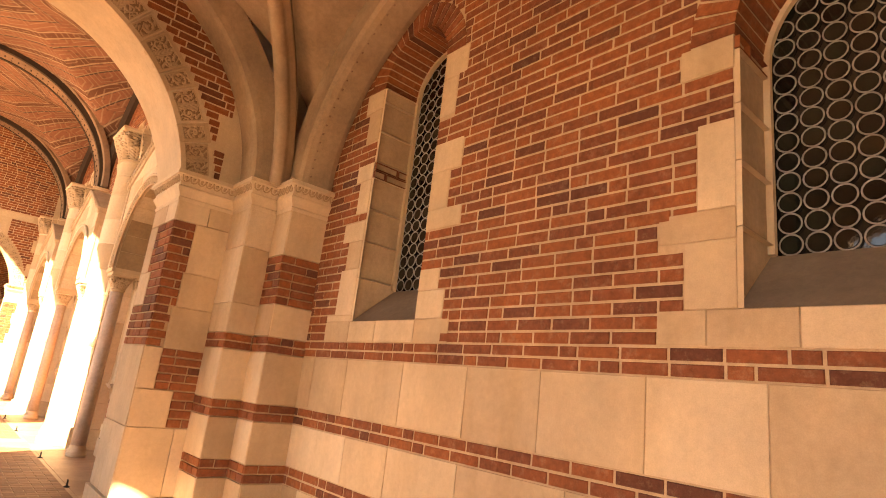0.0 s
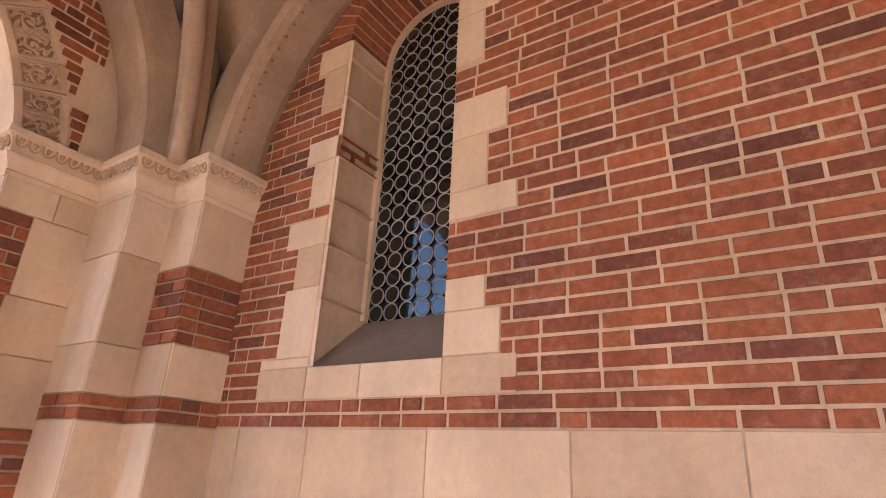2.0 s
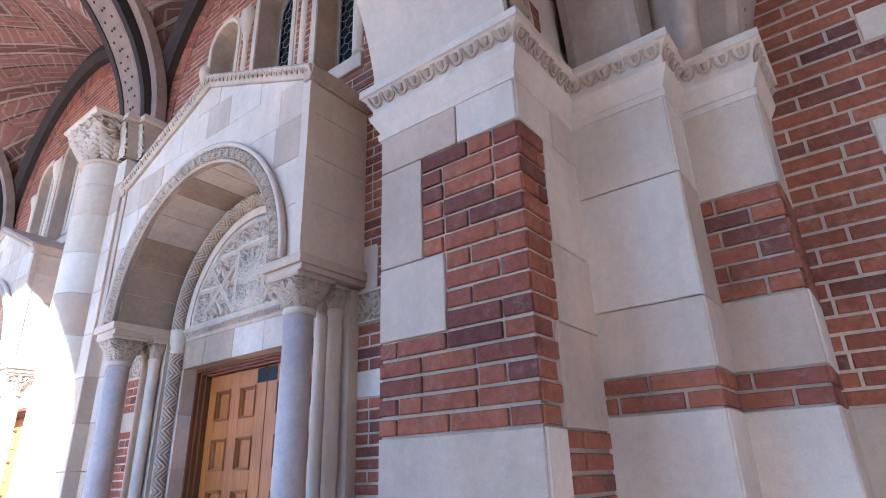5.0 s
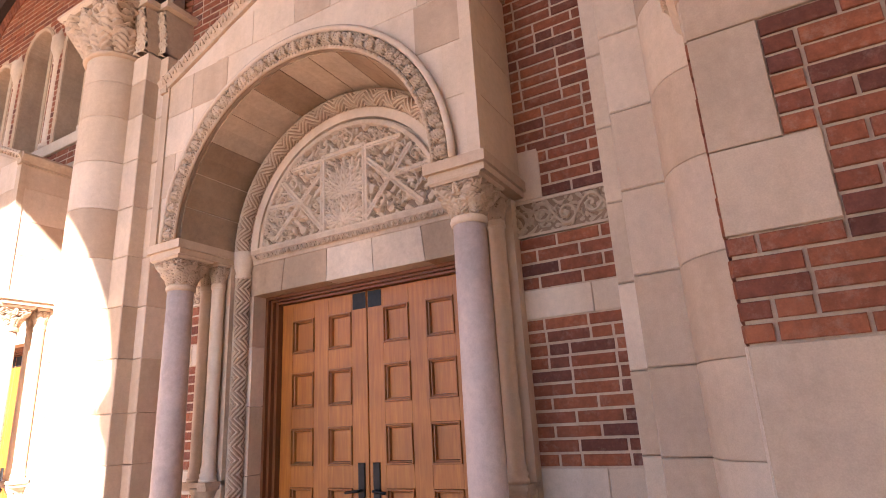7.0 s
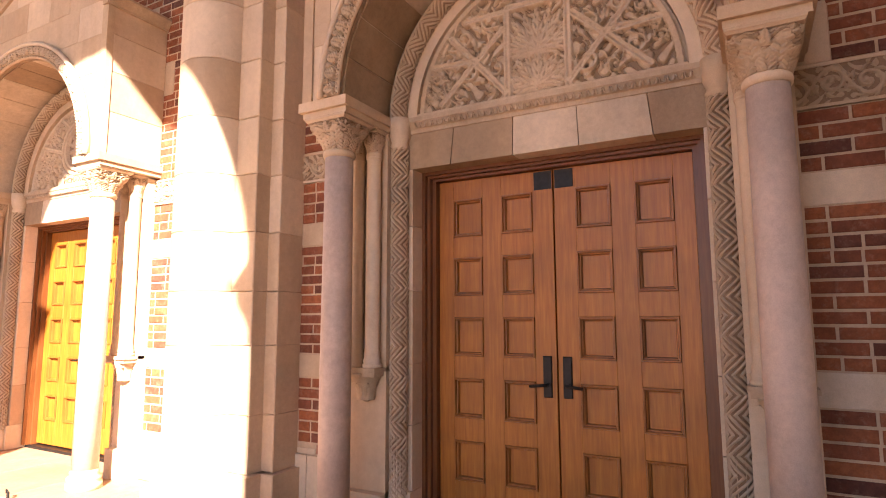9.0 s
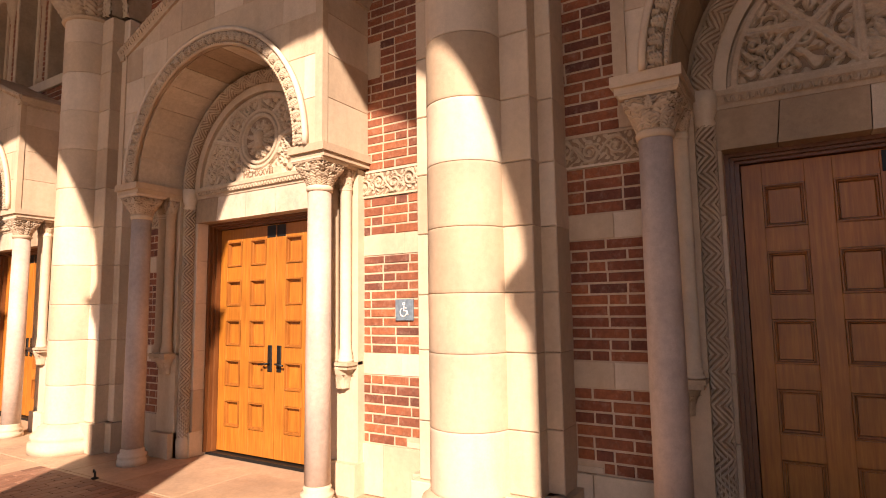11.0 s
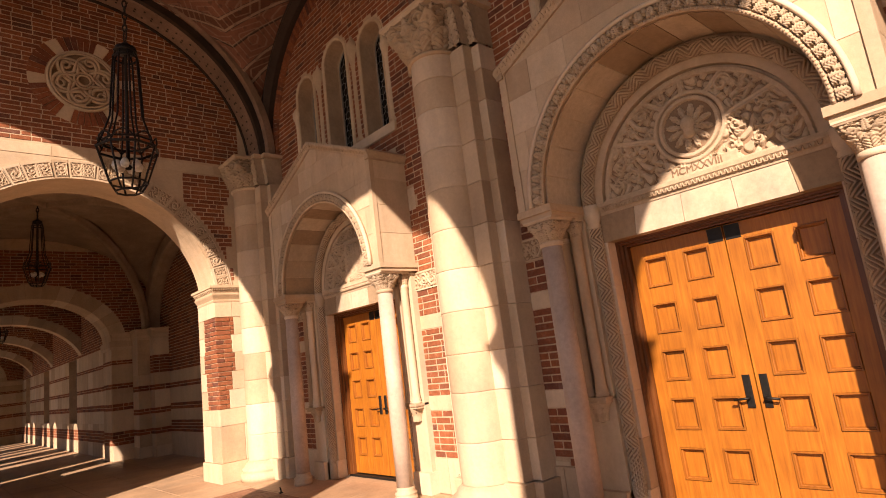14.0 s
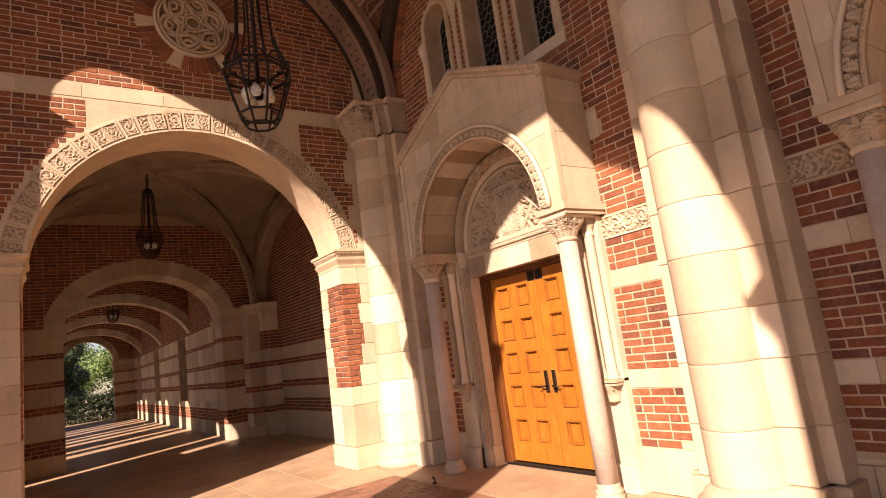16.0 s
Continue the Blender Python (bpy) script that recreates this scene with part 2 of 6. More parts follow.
def slab(mb, P, cols, z1, d0, d1):
    """Solid made of upright prisms: cols is a row of (u, low z), closed above at z1."""
    mb.weld = True
    for (ua, za), (ub, zb) in zip(cols, cols[1:]):
        if ub - ua < 1e-6:
            continue
        pts = [P(ua, d0, za), P(ub, d0, zb), P(ub, d0, z1), P(ua, d0, z1), P(ua, d1, za), P(ub, d1, zb), P(ub, d1, z1), P(ua, d1, z1)]
        mb.add(pts, [(0, 1, 2, 3), (7, 6, 5, 4), (0, 4, 5, 1), (2, 6, 7, 3), (0, 3, 7, 4), (1, 2, 6, 5)])


def arc_cols(c, r, zc, n=40, rz=None):
    rz = rz or r
    return [(c - r * math.cos(math.pi * i / n), zc + rz * math.sin(math.pi * i / n)) for i in range(n + 1)]


def wall_with_arches(mb, P, u0, u1, z0, z1, d0, d1, arches):
    """arches: (centre, half width, sill z, spring z, rise)."""
    u = u0
    for c, r, zs, zc, rise in sorted(arches):
        slab(mb, P, [(u, z0), (c - r, z0)], z1, d0, d1)
        if zs > z0:
            slab(mb, P, [(c - r, z0), (c + r, z0)], zs, d0, d1)
        slab(mb, P, arc_cols(c, r, zc, 40, rise), z1, d0, d1)
        u = c + r
    slab(mb, P, [(u, z0), (u1, z0)], z1, d0, d1)


def lathe(mb, at, prof, n=32, a0=0.0, a1=2 * math.pi):
    """prof: rows of (radius, z)."""
    x, y, z = at
    k = n if abs(a1 - a0 - 2 * math.pi) < 1e-6 else n + 1
    pts = [(x + r * math.cos(a0 + (a1 - a0) * i / n), y + r * math.sin(a0 + (a1 - a0) * i / n), z + h) for r, h in prof for i in range(k)]
    f = []
    for j in range(len(prof) - 1):
        for i in range(n):
            i2 = (i + 1) % k
            f.append((j * k + i, j * k + i2, (j + 1) * k + i2, (j + 1) * k + i))
    f += [tuple(range(k - 1, -1, -1)), tuple((len(prof) - 1) * k + i for i in range(k))]
    mb.add(pts, f, True)


def sweep(mb, path, sect, normal_of=None, closed=False, smooth=True):
    """Sweep section points (a, b) along path of (place, a axis, b axis)."""
    n = len(sect)
    pts, f = [], []
    for o, a, b in path:
        o, a, b = Vector(o), Vector(a), Vector(b)
        pts += [o + a * p + b * q for p, q in sect]
    m = len(path)
    for i in range(m if closed else m - 1):
        i2 = (i + 1) % m
        f += [(i * n + j, i * n + (j + 1) % n, i2 * n + (j + 1) % n, i2 * n + j) for j in range(n)]
    if not closed:
        f += [tuple(range(n)), tuple(m * n - 1 - j for j in range(n))]
    mb.add(pts, f, smooth)


def tube(mb, pts, r, n=6, taper=1.0):
    path = []
    pts = [Vector(p) for p in pts]
    for i, p in enumerate(pts):
        t = (pts[min(i + 1, len(pts) - 1)] - pts[max(i - 1, 0)]).normalized()
        side = t.cross(Vector((0.31, 0.2, 0.93)))
        if side.length < 1e-3:
            side = t.cross(Vector((1, 0, 0)))
        side.normalize()
        k = r * (1 + (taper - 1) * i / max(1, len(pts) - 1))
        path.append((p, side * k, t.cross(side) * k))
    sweep(mb, path, [(math.cos(2 * math.pi * i / n), math.sin(2 * math.pi * i / n)) for i in range(n)])


def arch_path(P, c, zc, r, d=0.0, n=40, a0=0.0, a1=math.pi, rz=None):
    """Path of an arch on a face: section axes are outward from the centre and out of the face."""
    rz = rz or r
    out = []
    o = Vector(P(0, 0, 0))
    eu, ed, ez = Vector(P(1, 0, 0)) - o, Vector(P(0, 1, 0)) - o, Vector((0, 0, 1))
    for i in range(n + 1):
        a = a0 + (a1 - a0) * i / n
        nrm = eu * (math.cos(a) / r) + ez * (math.sin(a) / rz)
        out.append((Vector(P(c + r * math.cos(a), d, zc + rz * math.sin(a))), nrm.normalized(), -ed))
    return out


# ---- masonry ----
COURSE, JOINT = 0.0845, 0.0165
PIECES = []


def brick_rows(P, z0, z1, spans, start=0, length=0.285, joint=JOINT, front=-0.006):
    """List of (P, u0, u1, z0, z1, front); spans(z) gives the free stretches at a height."""
    rows = []
    n = max(1, round((z1 - z0) / COURSE))
    ch = (z1 - z0) / n
    rng = random.Random(int(abs(z0) * 1000) + start)
    for i in range(n):
        za, zb = z0 + i * ch + joint / 2, z0 + (i + 1) * ch - joint / 2
        for ua, ub in spans((za + zb) / 2):
            u = ua - (0.0 if (i + start) % 2 else length / 2) - 0.0
            while u < ub - 0.02:
                ln = length if rng.random() > 0.16 else length * 0.48
                a, b = max(u + joint / 2, ua + 0.003), min(u + ln - joint / 2, ub - 0.003)
                if b - a > 0.03:
                    j = rng.uniform(-0.0025, 0.0025)
                    rows.append((P, a, b, za + rng.uniform(-0.001, 0.001), zb + rng.uniform(-0.001, 0.001), front + j))
                u += ln
    return rows


def lay(owner, rows, mat, name, stuff_name, c=0.004, limit=280, near=None):
    """The pieces nearest to the walk are parts of their own, the rest one joined part."""
    rows = list(rows)
    if near is not None:
        rows.sort(key=lambda r: (Vector(r[0]((r[1] + r[2]) / 2, 0, (r[3] + r[4]) / 2)) - Vector(near)).length)
    cache = {}
    for P, a, b, za, zb, fr in rows[:limit]:
        o = Vector(P((a + b) / 2, 0, (za + zb) / 2))
        w, h = round((b - a) / 0.01) * 0.01, round((zb - za) / 0.005) * 0.005
        eu, ed = Vector(P(1, 0, 0)) - Vector(P(0, 0, 0)), Vector(P(0, 1, 0)) - Vector(P(0, 0, 0))
        key = (w, h)
        if key not in cache:
            mb = Mesher()
            chamfered(mb, lambda u, d, z: (u, d, z), -w / 2, w / 2, -h / 2, h / 2, 0.0, 0.036, c)
            cache[key] = mb.mesh(name, mat)
        PIECES.append((owner, name, cache[key], o + ed * fr, eu, ed, (b - a) / max(w, 0.005), (zb - za) / max(h, 0.005)))
    if rows[limit:]:
        mb = Mesher()
        for P, a, b, za, zb, fr in rows[limit:]:
            chamfered(mb, P, a, b, za, zb, fr, 0.03, c)
        part(stuff_name, mb, mat, owner, kind="stuff")


def set_pieces():
    for owner, name, me, o, eu, ed, sx, sz in PIECES:
        ob = new(name, me)
        ob.parent = owner
        m = Matrix((eu, ed, Vector((0, 0, 1)))).transposed().to_4x4()
        ob.matrix_basis = Matrix.Translation(o) @ m @ Matrix.Diagonal((sx, 1, sz, 1))


def block_rows(P, u0, u1, z0, z1, widths, front=-0.008, joint=0.006, start=0.0):
    """One course of ashlar from u0 to u1, the widths taken in turn."""
    rows, u, i = [], u0, 0
    if start:
        rows.append((P, u0 + joint / 2, u0 + start - joint / 2, z0 + joint / 2, z1 - joint / 2, front))
        u = u0 + start
    while u < u1 - 0.01:
        w = widths[i % len(widths)]
        if u1 - (u + w) < 0.12:
            w = u1 - u
        rows.append((P, u + joint / 2, u + w - joint / 2, z0 + joint / 2, z1 - joint / 2, front))
        u += w
        i += 1
    return rows


def minus(spans, cut):
    out = []
    for a, b in spans:
        c, d = cut
        if d <= a or c >= b:
            out.append((a, b))
            continue
        if c > a:
            out.append((a, c))
        if d < b:
            out.append((d, b))
    return out


# ---- plan ----
WALL_A, WALL_P = 2.95, 2.75          # brick wall of the side loggia, wall of the portico
WEST0, WEST1 = -4.41, -4.05            # the open arcade
DOORS = (9.845, 15.485, 21.125)
COLS = (7.0, 12.63, 18.26, 23.98)
AX = -0.40
ROUND_A, ROUND_B = (-0.40, 2.03, 3.25), (-0.46, 2.17, 3.31)   # centre, radius, centre height of the arches across the walk
SPRING, NECK = 6.02, 5.42
ARCH_A, ARCH_B = (6.24, 7.06), (24.3, 25.15)
PIER_X, PIER_W = 1.66, -2.43
PIER_BX, PIER_BW = 1.66, -2.68


def groin(mb, x0, x1, y0, y1, z, h, n=28, p=2.0):
    cx, cy, rx, ry = (x0 + x1) / 2, (y0 + y1) / 2, (x1 - x0) / 2, (y1 - y0) / 2

    def up(s):
        return h * max(0.0, 1 - abs(s) ** p) ** (1 / p)
    pts = []
    steps = [-math.cos(math.pi * i / n) for i in range(n + 1)]
    for a in steps:
        for b in steps:
            pts.append((cx + rx * a, cy + ry * b, z + max(up(a), up(b))))
    f = [(i * (n + 1) + j, (i + 1) * (n + 1) + j, (i + 1) * (n + 1) + j + 1, i * (n + 1) + j + 1) for i in range(n) for j in range(n)]
    mb.add(pts, f, True)


# ---- ground, floor, roof ----
g = Mesher()
box(g, side_y(0), -600, 600, -600, 600, -0.6, -0.16)
holder("ground", "paved plaza and ground around the building", "ground", g, PLAZA)
g = Mesher()
box(g, side_y(0), -4.6, 4.2, -9, 58, -0.3, -0.004)
floor = holder("floor", "warm stone paving with dark brick paver panels", "floor", g, PAVE)
rows = []
for u0 in [-3.6 + 0.9 * i for i in range(7)]:
    rows += [(lambda u, d, z: (u, z, -d), u0 + 0.004, u0 + 0.896, v, v + 0.892, -0.001) for v in [-8 + 0.9 * j for j in range(75)]]
lay(floor, [r for r in rows], PAVE, "paving_slab", "paving_slabs", 0.003, 0)
rows = []
for y0, y1 in ((-8.0, 5.3), (7.6, 12.1), (13.15, 17.75), (18.8, 23.4)):
    for x0, x1 in ((-3.3, 1.75),):
        n = int((y1 - y0) / 0.11)
        for i in range(n):
            v = y0 + i * 0.11
            off = 0.11 if i % 2 else 0.0
            u = x0 - off
            while u < x1:
                rows.append((lambda u, d, z: (u, z, -d), max(u, x0) + 0.004, min(u + 0.22, x1) - 0.004, v + 0.004, v + 0.106, -0.006))
                u += 0.22
rows = [r for r in rows if r[2] - r[1] > 0.03]
lay(floor, rows, PAVER, "paver", "brick_pavers", 0.003, 0)
g = Mesher()
box(g, side_y(0), -4.6, 4.2, -9.2, 66, 9.9, 10.2)
holder("roof", "plain flat roof slab closing the loggia", "roof", g, PLASTER)

# ---- side loggia: the brick wall with two leaded windows ----
WIN2, WIN1 = (4.14, 0.48, 2.19, 4.62, 0.48), (0.53, 0.62, 2.19, 3.72, 0.62)
PA = side_x(WALL_A)
g = Mesher()
wall_with_arches(g, PA, -9, 6.3, -0.1, 9.3, 0.0, 0.75, [WIN1, WIN2])
wall_a = holder("wall_east", "red brick wall with stone quoins and stone dado", "wall", g, MORTAR)


# widths of the toothed jamb stones beside the openings, upwards from 2.0 m: (top, width), 0 where brick runs through
TOOTH = {
    (1, 1): [(2.55, 0.27), (2.72, 0.42), (3.22, 0.20), (3.52, 0.0), (3.8, 0.30)],
    (1, -1): [(2.42, 0.36), (2.72, 0.26), (3.05, 0.40), (3.40, 0.0), (3.8, 0.26)],
    (2, -1): [(2.42, 0.33), (2.60, 0.24), (2.94, 0.0), (3.11, 0.42), (3.45, 0.24), (3.72, 0.36), (3.98, 0.0), (4.35, 0.20), (4.65, 0.30)],
    (2, 1): [(2.25, 0.44), (2.70, 0.30), (2.98, 0.24), (3.18, 0.36), (3.27, 0.0), (3.62, 0.20), (3.80, 0.28), (4.05, 0.0), (4.40, 0.22), (4.65, 0.30)],
}


def toothing(c, side, z):
    for top, w in TOOTH[(2 if c > 2 else 1, side)]:
        if z < top:
            return w
    return 0.2


def window_spans(z, extra=0.0):
    s = [(-9.0, 5.42)]
    for c, r, zs, zc, rise in (WIN1, WIN2):
        if z < zs - 0.19 or z > zc + rise + 0.24:
            continue
        if z > zc:
            h = math.sqrt(max(0.0, (r + 0.24) ** 2 - (z - zc) ** 2))
            s = minus(s, (c - h, c + h))
        else:
            s = minus(s, (c - r - toothing(c, -1, z), c + r + toothing(c, 1, z)))
    return s


def quoins(P, win):
    c, r, zs, zc, rise = win
    out = []
    z = zs - 0.19
    out += block_rows(P, c - r - 0.42, c + r + 0.42, z, zs, [0.42, 0.55, 0.42], start=0.0)
    for side in (-1, 1):
        lo = zs
        for top, w in TOOTH[(2 if c > 2 else 1, side)]:
            top = min(top, zc)
            if w and top - lo > 0.03:
                u0, u1 = sorted((c + side * r, c + side * (r + w - 0.004)))
                out.append((P, u0, u1, lo + 0.003, top - 0.003, -0.008))
            lo = max(lo, top)
    return out


near_a = (1.0, 2.6, 2.4)
lay(wall_a, brick_rows(PA, 2.0, 7.0, window_spans), BRICK, "brick", "brickwork", 0.004, 300, near_a)
lay(wall_a, brick_rows(PA, 1.84, 2.0, lambda z: [(-9, 5.42)]), BRICK, "brick", "brick_band", 0.004, 120, near_a)
lay(wall_a, brick_rows(PA, 1.18, 1.345, lambda z: [(-9, 5.42)], 1), BRICK, "brick", "brick_band", 0.004, 60, near_a)
lay(wall_a, brick_rows(PA, 0.62, 0.79, lambda z: [(-9, 5.42)], 1), BRICK, "brick", "brick_band", 0.004, 0)
stones = block_rows(PA, -9, 5.42, 1.345, 1.84, [0.71, 0.66, 0.74, 0.83, 0.6]) + block_rows(PA, -9, 5.42, 0.79, 1.18, [0.8, 0.62, 0.9], start=0.4)
stones += block_rows(PA, -9, 5.42, 0.3, 0.62, [0.9, 0.75]) + block_rows(PA, -9, 5.42, 0.0, 0.3, [1.1, 0.9], front=-0.04)
stones += quoins(PA, WIN1) + quoins(PA, WIN2)
lay(wall_a, stones, STONE, "stone_block", "stone_blocks", 0.003, 300, near_a)


def voussoirs(owner, P, c, zc, r0, r1, n, mat, name, front=-0.007, a0=0.0, a1=math.pi, gap=0.006, depth=0.03):
    """Wedge stones round an arch, each a part."""
    for i in range(n):
        b0, b1 = a0 + (a1 - a0) * i / n, a0 + (a1 - a0) * (i + 1) / n
        e = gap / (2 * r0)
        pts = []
        for d in (front, depth):
            for a in (b0 + e, (b0 + b1) / 2, b1 - e):
                for r in (r0, r1):
                    pts.append(P(c + r * math.cos(a), d, zc + r * math.sin(a)))
        mb = Mesher()
        mb.add(pts, [(0, 1, 3, 2), (2, 3, 5, 4), (6, 8, 9, 7), (8, 10, 11, 9), (0, 6, 7, 1), (4, 5, 11, 10), (1, 7, 9, 3), (3, 9, 11, 5), (0, 2, 8, 6), (2, 4, 10, 8)])
        part(name, mb, mat, owner)


for c, r, zs, zc, rise in (WIN1, WIN2):
    voussoirs(wall_a, PA, c, zc, r - 0.006, r + 0.24, int(r * 44), BRICK, "arch_brick", gap=0.014, depth=0.44)


def roundel_window(win, number):
    """A window of bottle-glass roundels in lead, with a sloping slate sill and stone jambs."""
    c, r, zs, zc, rise = win
    D = 0.45
    ob = thing(f"window_{number}", (WALL_A + D, c, zs), "round-headed window of dark bottle-glass roundels in lead", "window", kind="structure")
    inv = Vector((WALL_A + D, c, zs))
    P = lambda u, d, z: (WALL_A + d - inv.x, u - inv.y, z - inv.z)
    zb = zs + 0.37
    mb = Mesher()
    pts = [P(c - r, 0.0, zs), P(c + r, 0.0, zs), P(c + r, D, zb), P(c - r, D, zb), P(c - r, 0.0, zs - 0.05), P(c + r, 0.0, zs - 0.05), P(c + r, D, zs - 0.05), P(c - r, D, zs - 0.05)]
    mb.add(pts, [(0, 1, 2, 3), (7, 6, 5, 4), (0, 4, 5, 1), (1, 5, 6, 2), (2, 6, 7, 3), (3, 7, 4, 0)])
    part("window_sill", mb, SILL, ob, "sloping dark slate sill")
    mb = Mesher()
    ri = r - 0.02
    path = [(P(c - ri, D - 0.03, zb), Vector((0, -1, 0)), Vector((-1, 0, 0))), (P(c - ri, D - 0.03, zc), Vector((0, -1, 0)), Vector((-1, 0, 0)))]
    path += [(o, a, b) for o, a, b in reversed(arch_path(P, c, zc, ri, D - 0.03, 24))]
    path += [(P(c + ri, D - 0.03, zb), Vector((0, 1, 0)), Vector((-1, 0, 0)))]
    sweep(mb, path, [(-0.018, -0.02), (0.02, -0.02), (0.02, 0.02), (-0.018, 0.02)], smooth=False)
    part("window_frame", mb, STONE, ob, "narrow pale stone fillet")
    mb = Mesher()
    mb.add([P(c - r, D + 0.02, zb - 0.05)] + [P(c + r, D + 0.02, zb - 0.05)] + [P(u, D + 0.02, z) for u, z in reversed(arc_cols(c, r, zc, 24))], [tuple(range(27))])
    part("glazing", mb, LEADGLASS, ob, "dark glass between the roundels")
    pitch = 0.1295
    rows, glass, rings = [], None, Mesher()
    k = 0
    z = zb + 0.055
    one = None
    while z < zc + rise:
        cols_n = int((2 * r - 0.03) / pitch)
        u = c - pitch * (cols_n - 1) / 2
        while u < c + r - 0.03:
            hw = r if z < zc else math.sqrt(max(0, r * r - (z - zc) ** 2))
            if abs(u - c) < hw - 0.03:
                if one is None:
                    m1 = Mesher()
                    prof = [(0.0, -0.0035), (0.009, -0.0035), (0.016, -0.0035), (0.049, -0.0033), (0.051, 0.0)]
                    n = 14
                    m1.add([(h, rr * math.cos(2 * math.pi * i / n), rr * math.sin(2 * math.pi * i / n)) for rr, h in prof[1:] for i in range(n)],
                           [tuple(range(n))] + [(j * n + i, j * n + (i + 1) % n, (j + 1) * n + (i + 1) % n, (j + 1) * n + i) for j in range(3) for i in range(n)])
                    one = m1.mesh("roundel", ROUNDEL)
                pane = new("roundel", one)
                pane.parent = ob
                pane.location = P(u, D, z)
                n = 16
                pts, f = [], []
                for i in range(n):
                    a = 2 * math.pi * i / n
                    for rr, d in ((0.0525, -0.002), (0.0575, -0.010), (0.0625, -0.002)):
                        pts.append(P(u + rr * math.cos(a), D + d, z + rr * math.sin(a)))
                for i in range(n):
                    j = (i + 1) % n
                    f += [(3 * i, 3 * j, 3 * j + 1, 3 * i + 1), (3 * i + 1, 3 * j + 1, 3 * j + 2, 3 * i + 2)]
                rings.add(pts, f, True)
            u += pitch
        z += 0.121
        k += 1
    part("lead_cames", rings, LEAD, ob, "pale lead rings round the panes")
    return ob


roundel_window(WIN1, 1)
roundel_window(WIN2, 2)


# jamb linings: stone and brick by turns inside the openings
def jamb_pieces(win):
    c, r, zs, zc, rise = win
    out, brick = [], []
    P = lambda u, d, z: (WALL_A + u, c + r - d, z)
    z, k = zs + 0.0, 0
    hs = [0.42, 0.36, 0.33, 0.33, 0.17, 0.33, 0.33, 0.33]
    while z < zc - 0.02:
        t = min(zc, z + hs[k % len(hs)])
        if k % 8 == 4:
            brick += brick_rows(P, z, t, lambda q: [(0.0, 0.445)], k, front=0.001)
        else:
            out.append((P, 0.0, 0.445, z + 0.003, t - 0.003, 0.001))
        z, k = t, k + 1
    return out, brick


for w in (WIN1, WIN2):
    a, b = jamb_pieces(w)
    flip = lambda r: r[:5] + (-r[5],)
    lay(wall_a, [(p, u0, u1, z0, z1, -0.006) for p, u0, u1, z0, z1, fr in a], STONE, "jamb_stone", "jamb_stones", 0.002, 60)
    lay(wall_a, [(p, u0, u1, z0, z1, -0.006) for p, u0, u1, z0, z1, fr in b], BRICK, "jamb_brick", "jamb_bricks", 0.002, 60)

# ---- pilasters and cornice at the end of the side loggia ----
BANDS_C = [(0.0, 0.3, "s"), (0.3, 0.62, "s"), (0.62, 0.79, "b"), (0.79, 1.18, "s"), (1.18, 1.345, "b"), (1.345, 1.83, "s"), (1.83, 1.99, "b"), (1.99, 2.31, "s"), (2.31, 2.82, "b"), (2.82, 3.31, "s")]
BANDS_B = BANDS_C[:7] + [(1.99, 2.29, "s"), (2.29, 2.88, "s"), (2.88, 3.31, "s")]


def striped_pier(name, x0, x1, y0, y1, bands, near, flip=False, label="stone pilaster striped with bands of red brick", xa=None):
    g = Mesher()
    box(g, side_y(0), x0 + 0.01, x1, y0 + 0.01, y1 - (0.01 if flip else 0), -0.05, bands[-1][1])
    ob = holder(name, label, "pilaster", g, MORTAR)
    br, st = [], []
    Px = side_x(x0)
    Py = side_y_back(y1) if flip else side_y(y0)
    for z0, z1, kind in bands:
        if kind == "b":
            br += brick_rows(Px, z0, z1, lambda z: [(y0 - 0.0, y1)]) + brick_rows(Py, z0, z1, lambda z: [(x0, x1)], 1)
        else:
            st += block_rows(Px, y0 - 0.003, y1 + (0.003 if flip else 0), z0, z1, [2.0]) + block_rows(Py, x0 - 0.003, x1, z0, z1, [2.0])
    lay(ob, br, BRICK, "brick", "bricks", 0.003, 150, near)
    lay(ob, st, STONE, "stone_block", "stone_blocks", 0.004, 100, near)
    return ob


striped_pier("pilaster_1", 2.53, 2.95, 5.40, 5.76, BANDS_C, near_a)
striped_pier("pilaster_2", 2.24, 2.96, 5.75, 6.25, BANDS_B, near_a)

# the arch pier with its staggered brick panel
PIER_Z = 3.31


